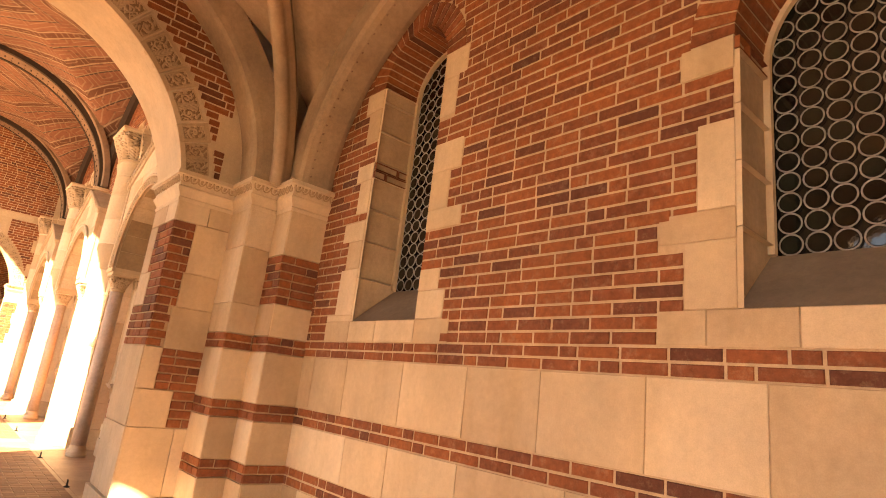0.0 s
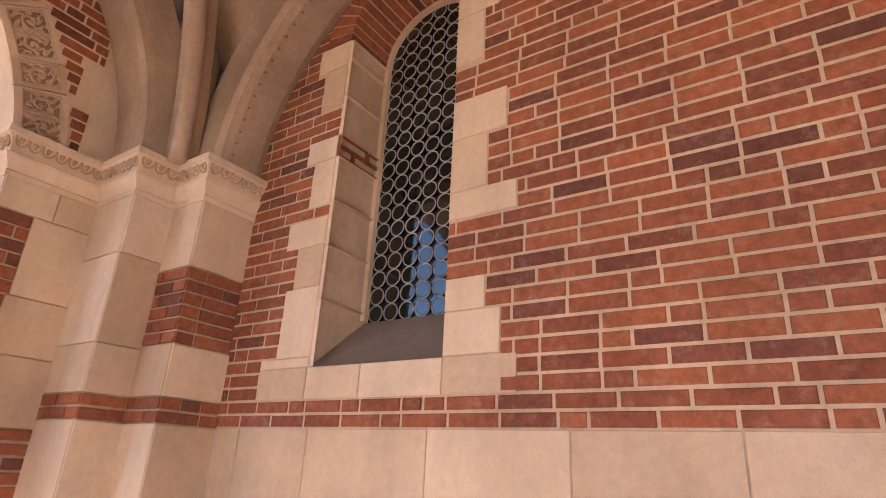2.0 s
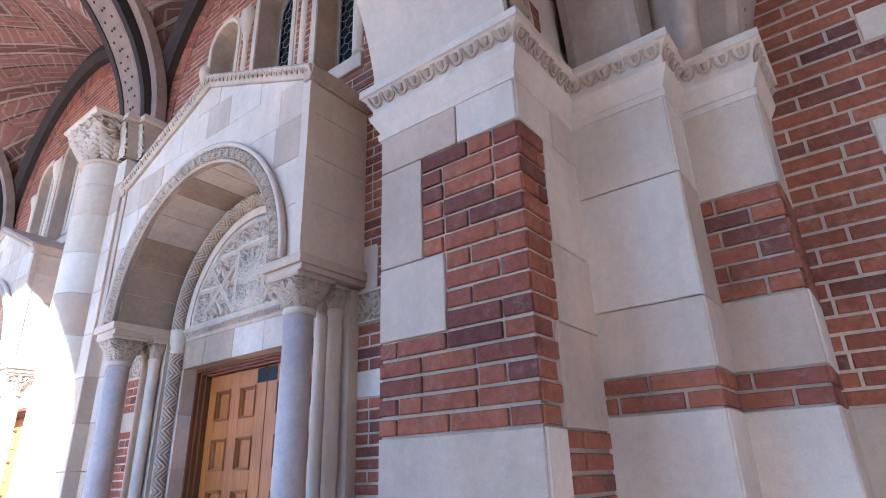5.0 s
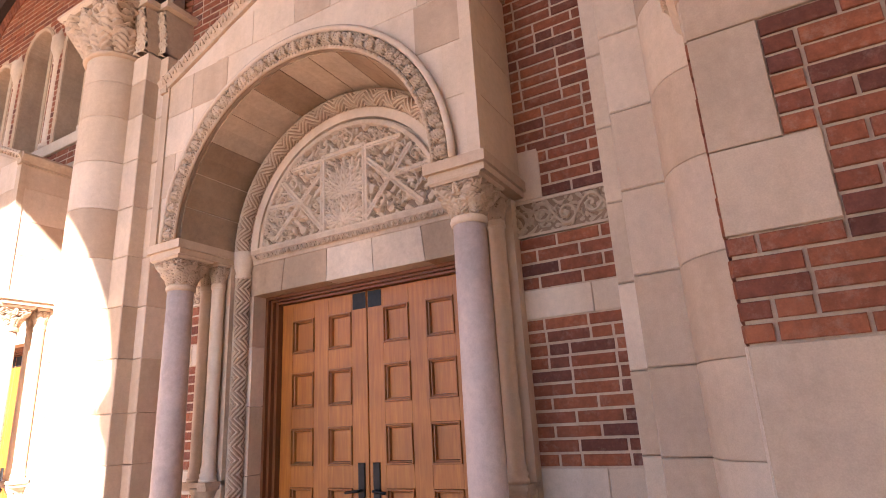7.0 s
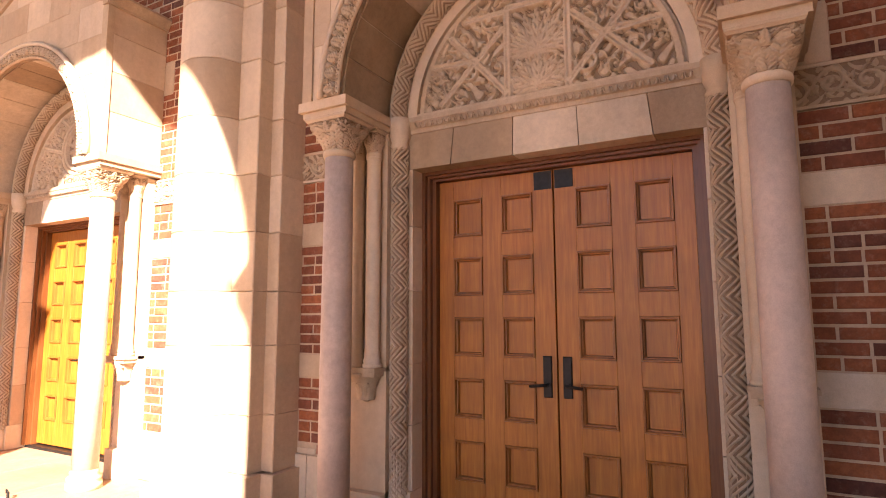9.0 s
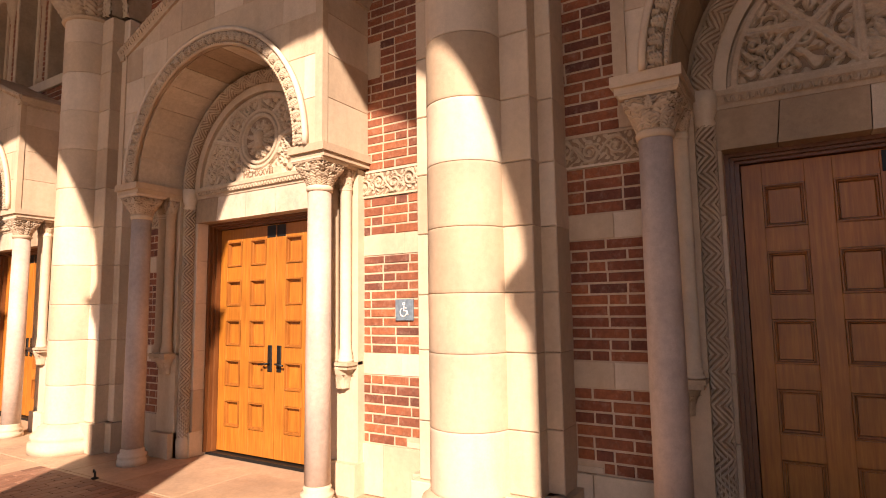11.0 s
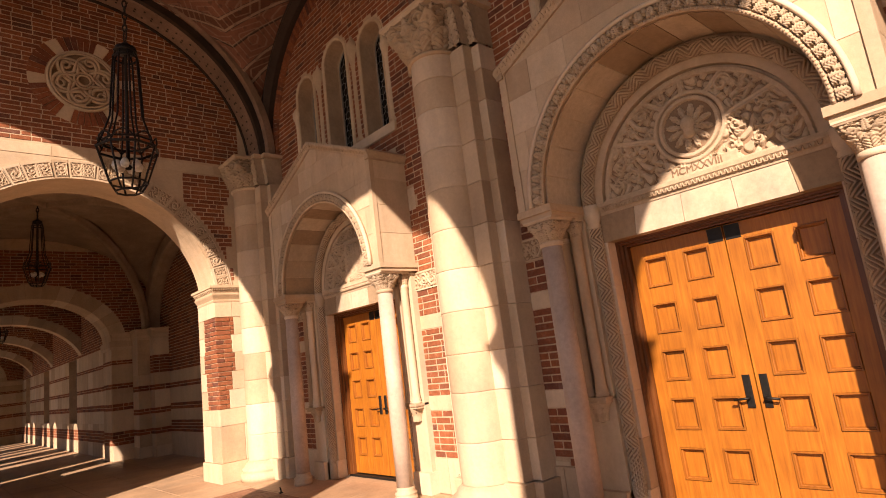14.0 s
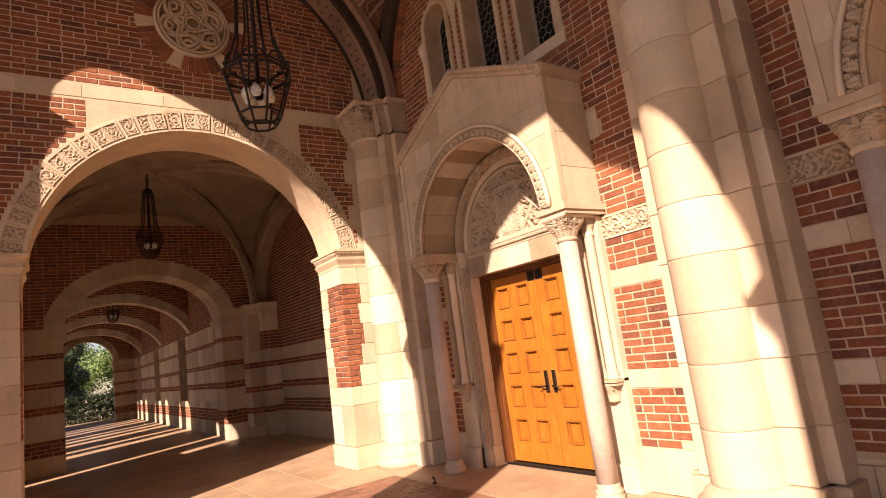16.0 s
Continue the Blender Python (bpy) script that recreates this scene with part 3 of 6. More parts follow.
def arch_pier(name, x0, x1, y0, y1, near, faces="xyY", panel=((1.77, 2.10), (2.10, 2.43), (2.43, 2.76), (2.76, 3.08)), toes=True, xs=(0.66, 0.66, 0.84, 0.72, 0.72, 0.66), ys=(0.16, 0.18, 0.24, 0.30, 0.30, 0.26)):
    g = Mesher()
    box(g, side_y(0), x0 + 0.01, x1 - 0.01, y0 + 0.01, y1 - 0.01, -0.05, PIER_Z)
    ob = holder(name, "stone arch pier with staggered red brick panel at its corner", "pier", g, MORTAR)
    br, st = [], []
    maps = {"x": (side_x(x0), y0, y1, 1), "y": (side_y(y0), x0, x1, 1), "X": (side_x_back(x1), y0, y1, -1), "Y": (side_y_back(y1), x0, x1, -1)}
    for key in faces:
        P, a, b, way = maps[key]
        w = b - a

        def stagger(z):
            k = int((z - panel[0][0]) / 0.33)
            return xs[k % 6] * w if key in "xX" else ys[k % 6]
        for z0, z1 in panel:
            s = stagger((z0 + z1) / 2)
            if z0 == panel[0][0] and toes and key in "xX":
                s = w
            if key == "X":
                br += brick_rows(P, z0, z1, lambda z: [(b - s, b)])
            br += brick_rows(P, z0, z1, lambda z: [(a, a + s)])
            if s < w - 0.02:
                st += block_rows(P, a + s, b, z0, z1, [2.0])
        lowz = panel[0][0]
        if key == "y" and toes:
            br += brick_rows(P, 1.36, 1.77, lambda z: [(a + 0.17, min(b, a + 0.58))], 1) + brick_rows(P, 1.0, 1.36, lambda z: [(a + 0.36, min(b, a + 0.58))])
            st += block_rows(P, a, a + 0.17, 1.36, 1.77, [2.0]) + block_rows(P, a, a + 0.36, 1.0, 1.36, [2.0])
        else:
            st += block_rows(P, a, b, 1.0, lowz, [2.0])
        st += block_rows(P, a, b, 0.35, 1.0, [0.45, 0.5] if w > 0.6 else [2.0]) + block_rows(P, a - 0.03, b + 0.03, 0.0, 0.35, [2.0], front=-0.035)
        st += block_rows(P, a, b, panel[-1][1], PIER_Z, [0.33, 0.6])
    lay(ob, br, BRICK, "brick", "bricks", 0.004, 220, near)
    lay(ob, st, STONE, "stone_block", "stone_blocks", 0.004, 80, near)
    return ob


PANEL_A = ((1.77, 2.19), (2.19, 2.55), (2.55, 3.08))
arch_pier("pier_1", PIER_X, 2.75, ARCH_A[0], ARCH_A[1], (0, 5, 2), "xyY", PANEL_A, True, (1.0, 0.52, 0.67, 0.67, 0.67, 0.67), (0.17, 0.20, 0.24, 0.22, 0.22, 0.22))
arch_pier("pier_2", WEST0 + 0.1, PIER_W, ARCH_A[0], ARCH_A[1], (0, 5, 2), "Xy", PANEL_A, True, (1.0, 0.52, 0.67, 0.67, 0.67, 0.67), (0.17, 0.20, 0.24, 0.22, 0.22, 0.22))
arch_pier("pier_3", PIER_BX, 2.75, ARCH_B[0], ARCH_B[1], (0, 18, 2), "xy", ((1.3, 1.64), (1.64, 1.98), (1.98, 2.32), (2.32, 2.66), (2.66, 3.0)), False, (0.62, 0.66, 0.74, 0.70, 0.66, 0.6), (0.20, 0.27, 0.34, 0.30, 0.35, 0.3))
arch_pier("pier_4", WEST0 + 0.1, PIER_BW, ARCH_B[0], ARCH_B[1], (0, 18, 2), "Xy", ((1.3, 1.64), (1.64, 1.98), (1.98, 2.32), (2.32, 2.66), (2.66, 3.0)), False, (0.62, 0.66, 0.74, 0.70, 0.66, 0.6), (0.20, 0.27, 0.34, 0.30, 0.35, 0.3))

# ---- the two cross walls with their round arches ----
RING = 0.33


def cross_wall(name, y0, y1, rnd, label):
    AX, AR, AZ = rnd
    g = Mesher()
    P = side_y(y0)
    a0 = math.asin(min(1, (3.56 - AZ) / AR))
    n = 44
    cols = [(AX - AR * math.cos(a0 + (math.pi - 2 * a0) * i / n), AZ + AR * math.sin(a0 + (math.pi - 2 * a0) * i / n)) for i in range(n + 1)]
    slab(g, P, [(WEST0, 3.55), (cols[0][0], 3.55)], 9.9, 0, y1 - y0)
    slab(g, P, cols, 9.9, 0, y1 - y0)
    slab(g, P, [(cols[-1][0], 3.55), (2.9, 3.55)], 9.9, 0, y1 - y0)
    return holder(name, label, "wall", g, STONE), P, cols


cross_a, PCA, _ = cross_wall("wall_cross_1", *ARCH_A, ROUND_A, "stone and brick cross wall with a round arch")
cross_b, PCB, _ = cross_wall("wall_cross_2", *ARCH_B, ROUND_B, "red brick cross wall with a carved round arch")


def grid(mb, pts, nu, nv, wrap=False):
    """Quads over rows of points, nv rows of nu."""
    m = nu if wrap else nu - 1
    mb.add(pts, [(i * nu + j, i * nu + (j + 1) % nu, (i + 1) * nu + (j + 1) % nu, (i + 1) * nu + j) for i in range(nv - 1) for j in range(m)], True)


def leaf_field(x, y):
    """Height of a lobed leaf over x in -1..1 and y in 0..1, veins fanning from the midrib."""
    w = 0.97 * np.sqrt(np.clip(1 - np.clip(y, 0, 1) ** 2.6, 0, 1)) * (0.72 + 0.28 * np.abs(np.sin(4.5 * np.pi * y)))
    inside = (np.abs(x) < w) & (y > 0) & (y < 1)
    q = np.abs(x) / np.maximum(w, 1e-3)
    vein = 0.5 + 0.5 * np.cos(2 * np.pi * (np.abs(x) * 1.7 - y * 4.5))
    h = (1 - 0.45 * q ** 2) * (0.62 + 0.38 * vein) - 0.35 * np.exp(-(x / 0.10) ** 2)
    return np.where(inside, np.maximum(h, 0.12), 0.0)


def spiral_field(u, z, discs):
    """Heights of curled stems in each disc (centre u, centre z, radius, turn, start)."""
    out = np.zeros_like(u)
    for cu, cz, R, turn, a0 in discs:
        rad, ang = np.hypot(u - cu, z - cz), np.arctan2(z - cz, u - cu)
        ph = (turn * (ang - a0) / (2 * np.pi) + 1.75 * rad / R) % 1.0
        stem = np.sqrt(np.clip(np.cos(2 * np.pi * (ph - 0.5)), 0, 1))
        lobe = np.clip(np.cos(7 * ang + 9 * turn * rad / R + a0), 0, 1) ** 0.7
        h = np.where(rad < 0.78 * R, stem, np.where(rad < 1.12 * R, lobe * 0.85, 0))
        h = np.where(rad < 0.16 * R, 0.9, h)
        out = np.maximum(out, h)
    return out


def foliage_field(u, z, k):
    """Dense small leaf work that fills the ground between scrolls."""
    w = np.sin(k * u + 2.6 * np.sin(0.63 * k * z)) * np.sin(k * z + 2.6 * np.sin(0.71 * k * u))
    return np.clip((np.abs(w) - 0.12) * 2.2, 0, 1) ** 0.6 * 0.75


def carved_arch(owner, P, rnd, count=21):
    """Ring of voussoirs, wide and narrow by turns, each with a sunk panel of carved scrolls."""
    AX, AR, AZ = rnd
    a0 = math.asin((3.56 - AZ) / AR)
    unit = (math.pi - 2 * a0) / (count // 2 + 1 + (count // 2) * 0.55)
    a = a0
    for i in range(count):
        wide = i % 2 == 0
        b = a + unit * (1.0 if wide else 0.55)
        voussoirs(owner, P, AX, AZ, AR + 0.001, AR + RING, 1, STONE, "voussoir", -0.02, a, b, 0.006)
        e = 0.020 / AR
        nu, nv = (60, 36) if wide else (36, 36)
        t, r = np.meshgrid(np.linspace(a + e, b - e, nu), np.linspace(AR + 0.045, AR + RING - 0.045, nv))
        u, v = (t - (a + b) / 2) * (AR + RING / 2), r - AR - RING / 2
        hw, hh = (b - a) * (AR + RING / 2) / 2 - 0.03, RING / 2 - 0.05
        turn = 1 if i % 4 < 2 else -1
        if wide:
            discs = [(-hw * 0.5, 0.01 * turn, hw * 0.46, turn, 0.8), (hw * 0.5, -0.01 * turn, hw * 0.46, -turn, 2.4)]
            f = np.maximum(spiral_field(u, v, discs), leaf_field(u / 0.05, (v + hh) / (2 * hh)))
        else:
            f = spiral_field(u, v, [(0, 0, hh * 0.95, turn, 1.1 * i)])
        f = np.maximum(f, foliage_field(u + 0.3 * i, v, 44) * 0.6)
        f = np.where((np.abs(u) > hw - 0.006) | (np.abs(v) > hh - 0.002), 1.1, f)
        deep = -0.006 - 0.028 * np.tanh(2 * f)
        pts = [P(AX + rr * math.cos(q), d, AZ + rr * math.sin(q)) for q, rr, d in zip(t.ravel().tolist(), r.ravel().tolist(), deep.ravel().tolist())]
        mb = Mesher()
        grid(mb, pts, nu, nv)
        carving = part("carving", mb, CARVED, owner, "carved scroll panel")
        # dark plate under the scrolls, recess shade and grime in its colour
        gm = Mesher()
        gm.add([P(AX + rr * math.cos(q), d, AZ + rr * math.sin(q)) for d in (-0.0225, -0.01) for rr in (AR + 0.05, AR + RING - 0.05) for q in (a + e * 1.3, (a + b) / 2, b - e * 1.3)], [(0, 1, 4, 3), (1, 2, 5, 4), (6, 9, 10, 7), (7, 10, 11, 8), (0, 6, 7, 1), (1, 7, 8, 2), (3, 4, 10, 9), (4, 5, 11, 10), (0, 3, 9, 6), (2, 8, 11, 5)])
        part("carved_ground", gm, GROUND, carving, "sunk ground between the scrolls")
        a = b


carved_arch(cross_a, PCA, ROUND_A)
carved_arch(cross_b, PCB, ROUND_B)


def cross_bricks(owner, P, rnd, lo, hi, medallion=None, top=9.0, near=(0, 16, 4)):
    AX, AR, AZ = rnd
    OUT = AR + RING

    def spans(z):
        s = [(lo, hi)]
        if z < AZ + OUT + 0.02:
            h = math.sqrt(max(0, (OUT + 0.02) ** 2 - (z - AZ) ** 2))
            s = minus(s, (AX - h, AX + h))
        if z < 5.6:
            k = int((z - 3.5) / 0.42) % 2
            step = 0.42 + 0.22 * k
            s = minus(s, (hi - step * 0.55, hi))
            s = minus(s, (lo, lo + step))
        if medallion:
            if z < 6.02:
                s = minus(s, (-1.92, 1.18) if z < 5.78 else (lo, hi))
            mx, mz, mr = medallion
            if abs(z - mz) < mr:
                h = math.sqrt(mr ** 2 - (z - mz) ** 2)
                s = minus(s, (mx - h, mx + h))
        return s
    lay(owner, brick_rows(P, 3.62, top, spans), BRICK, "brick", "brickwork", 0.004, 300, near)


MED = (-0.43, 7.30, 0.81)
cross_bricks(cross_b, PCB, ROUND_B, -3.6, 2.3, MED)
lay(cross_b, block_rows(PCB, -3.6, 2.3, 5.835, 6.02, [0.9, 0.74, 1.05]), STONE, "stone_block", "stone_blocks", 0.003, 20)
cross_bricks(cross_a, PCA, ROUND_A, -3.3, 2.24, None, 6.2, (0, 2, 4))


def cornice(mb, path):
    """Moulded cornice along a broken line in plan; path: (x, y, outward x, outward y)."""
    prof = [(0.0, 3.29), (0.014, 3.29), (0.018, 3.325), (0.008, 3.335), (0.022, 3.365), (0.05, 3.415), (0.056, 3.435), (0.036, 3.445), (0.040, 3.49), (0.058, 3.53), (0.080, 3.553), (0.092, 3.556), (0.092, 3.60), (0.0, 3.605)]
    sweep(mb, [((x, y, 0), (ox, oy, 0), (0, 0, 1)) for x, y, ox, oy in path], prof, smooth=False)


def eggs(mb, pts, z=3.445):
    """Little leaf and dart bosses along each straight stretch."""
    for (xa, ya), (xb, yb), (ox, oy) in pts:
        ln = math.hypot(xb - xa, yb - ya)
        tx, ty = (xb - xa) / ln, (yb - ya) / ln
        n = max(1, round((ln + 0.08) / 0.086))
        w = (ln + 0.08) / n
        for i in range(n):
            s = -0.04 + w * (i + 0.5)
            x, y = xa + tx * s, ya + ty * s
            Q = lambda a, o, h: (x + tx * a + ox * o, y + ty * a + oy * o, z + h)
            loop = [(-0.46, 0.096, 0.078), (-0.45, 0.078, 0.064), (-0.36, 0.058, 0.053), (-0.2, 0.045, 0.047), (0.0, 0.040, 0.046), (0.2, 0.045, 0.047), (0.36, 0.058, 0.053), (0.45, 0.078, 0.064), (0.46, 0.096, 0.078)]
            tube(mb, [Q(a * w, o, h) for a, h, o in loop], 0.0075, 5)
            tube(mb, [Q(0.0, 0.072, 0.092), Q(0.0, 0.062, 0.078), Q(0.0, 0.052, 0.060)], 0.017, 6, 0.6)


def corner_cornice(name, flip):
    my = (lambda y: y) if not flip else (lambda y: ARCH_B[1] + ARCH_A[0] - y if y < 7 else ARCH_B[0])
    w = -1 if not flip else 1
    g = Mesher()
    line = [(2.95, 5.40), (2.53, 5.40), (2.53, 5.75), (2.24, 5.75), (2.24, 6.24), (PIER_X if not flip else PIER_BX, 6.24), (PIER_X if not flip else PIER_BX, 7.06), (2.7, 7.06)]
    way = [(0, -1), (-1, -1), (-1, -1), (-1, -1), (-1, -1), (-1, -1), (-1, 1), (0, 1)]
    cornice(g, [(x, my(y), ox, oy * (-1 if flip else 1)) for (x, y), (ox, oy) in zip(line, way)])
    ob = holder(name, "moulded stone cornice with a leaf and dart row", "cornice", g, STONE)
    m = Mesher()
    segs = []
    for (a, b) in zip(line, line[1:]):
        ox, oy = (0, -1) if a[1] == b[1] else (-1, 0)
        if a == line[-2]:
            oy = 1
        segs.append(((a[0], my(a[1])), (b[0], my(b[1])), (ox, oy * (-1 if flip else 1))))
    eggs(m, segs)
    part("leaf_band", m, CARVED, ob, "band of carved leaves", "stuff")


corner_cornice("cornice_1", False)
corner_cornice("cornice_2", True)
for nm, (y0, y1), PIER_W in (("cornice_3", ARCH_A, PIER_W), ("cornice_4", ARCH_B, PIER_BW)):
    g = Mesher()
    cornice(g, [(WEST0 + 0.3, y0, 0, -1), (PIER_W, y0, 1, -1), (PIER_W, y1, 1, 1), (WEST0 + 0.3, y1, 0, 1)])
    holder(nm, "moulded stone cornice of the arch pier", "cornice", g, STONE)

# ---- vaults ----
g = Mesher()
groin(g, -4.07, 2.97, -0.9, 5.78, 3.6, 2.25, 30, 2.2)
groin(g, -4.07, 2.97, -9.0, -0.9, 3.6, 2.25, 20, 2.2)
holder("ceiling_1", "pale plaster groin vault over the side loggia", "ceiling", g, PLASTER)
g = Mesher()
for y0, y1 in zip(COLS, COLS[1:]):
    groin(g, -4.07, 2.78, y0, y1, SPRING, 3.05, 34)
holder("ceiling_2", "red-brown painted plaster groin vaults of the portico", "ceiling", g, PAINTED)
g = Mesher()
groin(g, -4.07, 2.97, 25.1, 32.4, 3.6, 2.72, 24, 2.2)
holder("ceiling_3", "pale plaster groin vault of the far loggia", "ceiling", g, PLASTER)

# ---- portico wall ----
PP = side_x(WALL_P)
g = Mesher()
LIGHTS = [(-1.05, 0.28, 6.86, 0.28), (0.0, 0.33, 7.02, 0.33), (1.05, 0.28, 6.86, 0.28)]
u = ARCH_A[1] - 0.1
for c in DOORS:
    slab(g, PP, [(u, -0.1), (c - 1.45, -0.1)], 9.3, 0, 0.7)
    slab(g, PP, [(c - 1.45, -0.1), (c - 1.14, -0.1)], 5.3, 0, 0.7)
    slab(g, PP, arc_cols(c, 1.14, 3.1, 30), 5.3, 0, 0.7)
    slab(g, PP, [(c + 1.14, -0.1), (c + 1.45, -0.1)], 5.3, 0, 0.7)
    v = c - 1.45
    for dc, r, zs, rise in LIGHTS:
        slab(g, PP, [(v, 5.3), (c + dc - r, 5.3)], 9.3, 0, 0.7)
        slab(g, PP, arc_cols(c + dc, r, zs, 16), 9.3, 0, 0.7)
        v = c + dc + r
    slab(g, PP, [(v, 5.3), (c + 1.45, 5.3)], 9.3, 0, 0.7)
    u = c + 1.45
slab(g, PP, [(u, -0.1), (ARCH_B[0] + 0.1, -0.1)], 9.3, 0, 0.7)
wall_p = holder("wall_portico", "red brick portico wall with pale stone bands", "wall", g, MORTAR)
g = Mesher()
box(g, side_x(3.6), -9, 62, 0.3, 0.5, -0.1, 9.3)
holder("wall_back", "plain dark wall closing the rooms behind", "wall", g, DARKRIB)


SIDE_BLOCK = ((2.96, 3.33), (3.86, 4.19), (3.86, 4.19))


def portico_spans(z):
    s = []
    for i, c in enumerate(DOORS):
        a, b = COLS[i] + (0.55 if i else 0.5), COLS[i + 1] - 0.55
        s += [(a, b)]
        if z < 3.1:
            s = minus(s, (c - 1.42, c + 1.42))
        elif z < 4.9:
            s = minus(s, (c - 1.4, c + 1.4))
        if 5.2 < z < 8.0:
            for dc, r, zs, rise in LIGHTS:
                h = r + 0.10 if z < zs else math.sqrt(max(0, (r + 0.10) ** 2 - (z - zs) ** 2))
                s = minus(s, (c + dc - h, c + dc + h))
        k = 0.31 if z < 0.5 else 0.12 if z < 0.82 else 0.0
        s = minus(minus(s, (a, a + k)), (b - k, b)) if k else s
        z0, z1 = SIDE_BLOCK[i]
        if z0 < z < z1:
            s = minus(minus(s, (c - 1.71, c)), (c, c + 1.71))
    return s


near_p = (-1, 13, 1.6)
for z0, z1 in ((0.45, 1.06), (1.25, 2.15), (2.34, 2.70), (2.96, 8.7)):
    lay(wall_p, brick_rows(PP, z0, z1, portico_spans, int(z0 * 7)), BRICK, "brick", "brickwork", 0.004, 260, near_p)
st = []
for i, c in enumerate(DOORS):
    for a, b in ((COLS[i] + 0.5, c - 1.40), (c + 1.40, COLS[i + 1] - 0.5)):
        st += block_rows(PP, a, b, 1.06, 1.25, [0.42, 0.5]) + block_rows(PP, a, b, 2.15, 2.34, [0.38, 0.5]) + block_rows(PP, a, b, 0.0, 0.45, [0.6], front=-0.03)
    for side, u in ((1, COLS[i] + 0.5), (-1, COLS[i + 1] - 0.5)):
        for z0, z1, w in ((0.45, 0.5, 0.36), (0.5, 0.82, 0.17)):
            st += block_rows(PP, *sorted((u, u + side * w)), z0, z1, [2.0])
    for side in (-1, 1):
        st += block_rows(PP, *sorted((c + side * 1.40, c + side * 1.71)), *SIDE_BLOCK[i], [2.0])
lay(wall_p, st, STONE, "stone_block", "stone_blocks", 0.003, 120, near_p)


def chevron_rope(mb, path, r, length, n=56, period=0.22, amp=0.06, line=0.046):
    """A round moulding cut with fine zigzag grooves that run along it."""
    turns = [math.pi * (-0.15 + 1.3 * k / (n - 1)) for k in range(n)]
    pts = []
    for i, (o, a, b) in enumerate(path):
        s = length * i / (len(path) - 1)
        zig = amp * (4 * abs((s / period) % 1 - 0.5) - 1)
        for q in turns:
            w = math.cos(2 * math.pi * ((q - math.pi / 2) * r - zig) / line)
            rr = r + 0.006 - 0.020 * min(1.0, max(0.0, 0.35 - 1.6 * w))
            pts.append(o + a * (rr * math.cos(q)) + b * (rr * math.sin(q)))
    grid(mb, pts, n, len(path))


def pack(inside, u0, u1, z0, z1, seed, r0, r1, tries=700):
    rng = random.Random(seed)
    discs = []
    for k in range(tries):
        rr = r0 + (r1 - r0) * rng.random() ** (0.4 + 1.6 * k / tries)
        cu, cz = rng.uniform(u0, u1), rng.uniform(z0, z1)
        if inside(cu, cz, rr) and all(math.hypot(cu - q[0], cz - q[1]) > (rr + q[2]) * 0.95 for q in discs):
            discs.append((cu, cz, rr, rng.choice((-1, 1)), rng.uniform(0, 6.28)))
    return discs


def strap_field(u, z, lines, half):
    out = np.zeros_like(u)
    for (ua, za), (ub, zb) in lines:
        du, dz = ub - ua, zb - za
        t = np.clip(((u - ua) * du + (z - za) * dz) / (du * du + dz * dz), 0, 1)
        e = np.hypot(u - ua - t * du, z - za - t * dz)
        out = np.maximum(out, np.where(e < half, 1.15 - 0.5 * (e < half * 0.35), 0))
    return out


for i, c in enumerate(DOORS):
    for a, b in ((COLS[i] + 0.55, c - 1.44), (c + 1.44, COLS[i + 1] - 0.55)):
        fr = thing("frieze_panel", (WALL_P, (a + b) / 2, 2.70), "pale stone frieze panel carved with vine scrolls", "frieze", "frieze panels", "structure")
        P = lambda u, d, z: (d, u - (a + b) / 2, z - 2.70)
        mb = Mesher()
        box(mb, P, a, b, -0.008, 0.05, 2.70, 2.955)
        box(mb, P, a, b, -0.022, 0.05, 2.70, 2.718)
        box(mb, P, a, b, -0.022, 0.05, 2.937, 2.955)
        part("slab", mb, STONE, fr)
        mb = Mesher()
        ww, zz = np.meshgrid(np.linspace(a + 0.01, b - 0.01, 190), np.linspace(2.72, 2.935, 52))
        nn = max(2, round((b - a) / 0.19))
        pitch = (b - a) / nn
        up = lambda j: 1 if j % 2 else -1
        discs = [(a + pitch * (j + 0.5), 2.8275 + 0.012 * up(j), 0.084, up(j), 1.6 * up(j)) for j in range(nn)]
        stem = 2.8275 - 0.085 * np.cos(np.pi * (ww - a) / pitch - math.pi / 2)
        hh = np.maximum(spiral_field(ww, zz, discs), np.where(np.abs(zz - stem) < 0.013, 1.0, 0))
        hh = np.maximum(hh, foliage_field(ww, zz, 40) * 0.4)
        grid(mb, np.stack([0.004 - 0.036 * np.tanh(2 * hh), ww - (a + b) / 2, zz - 2.70], -1).reshape(-1, 3).tolist(), 190, 52)
        carving = part("carving", mb, CARVED, fr)
        # dark backing raises the vine's contrast: painted recess shade with some grime
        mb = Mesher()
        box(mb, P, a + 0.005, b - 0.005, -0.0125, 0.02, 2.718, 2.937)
        part("carved_ground", mb, GROUND, carving, "grimy sunk ground with painted-in shade between the scrolls")


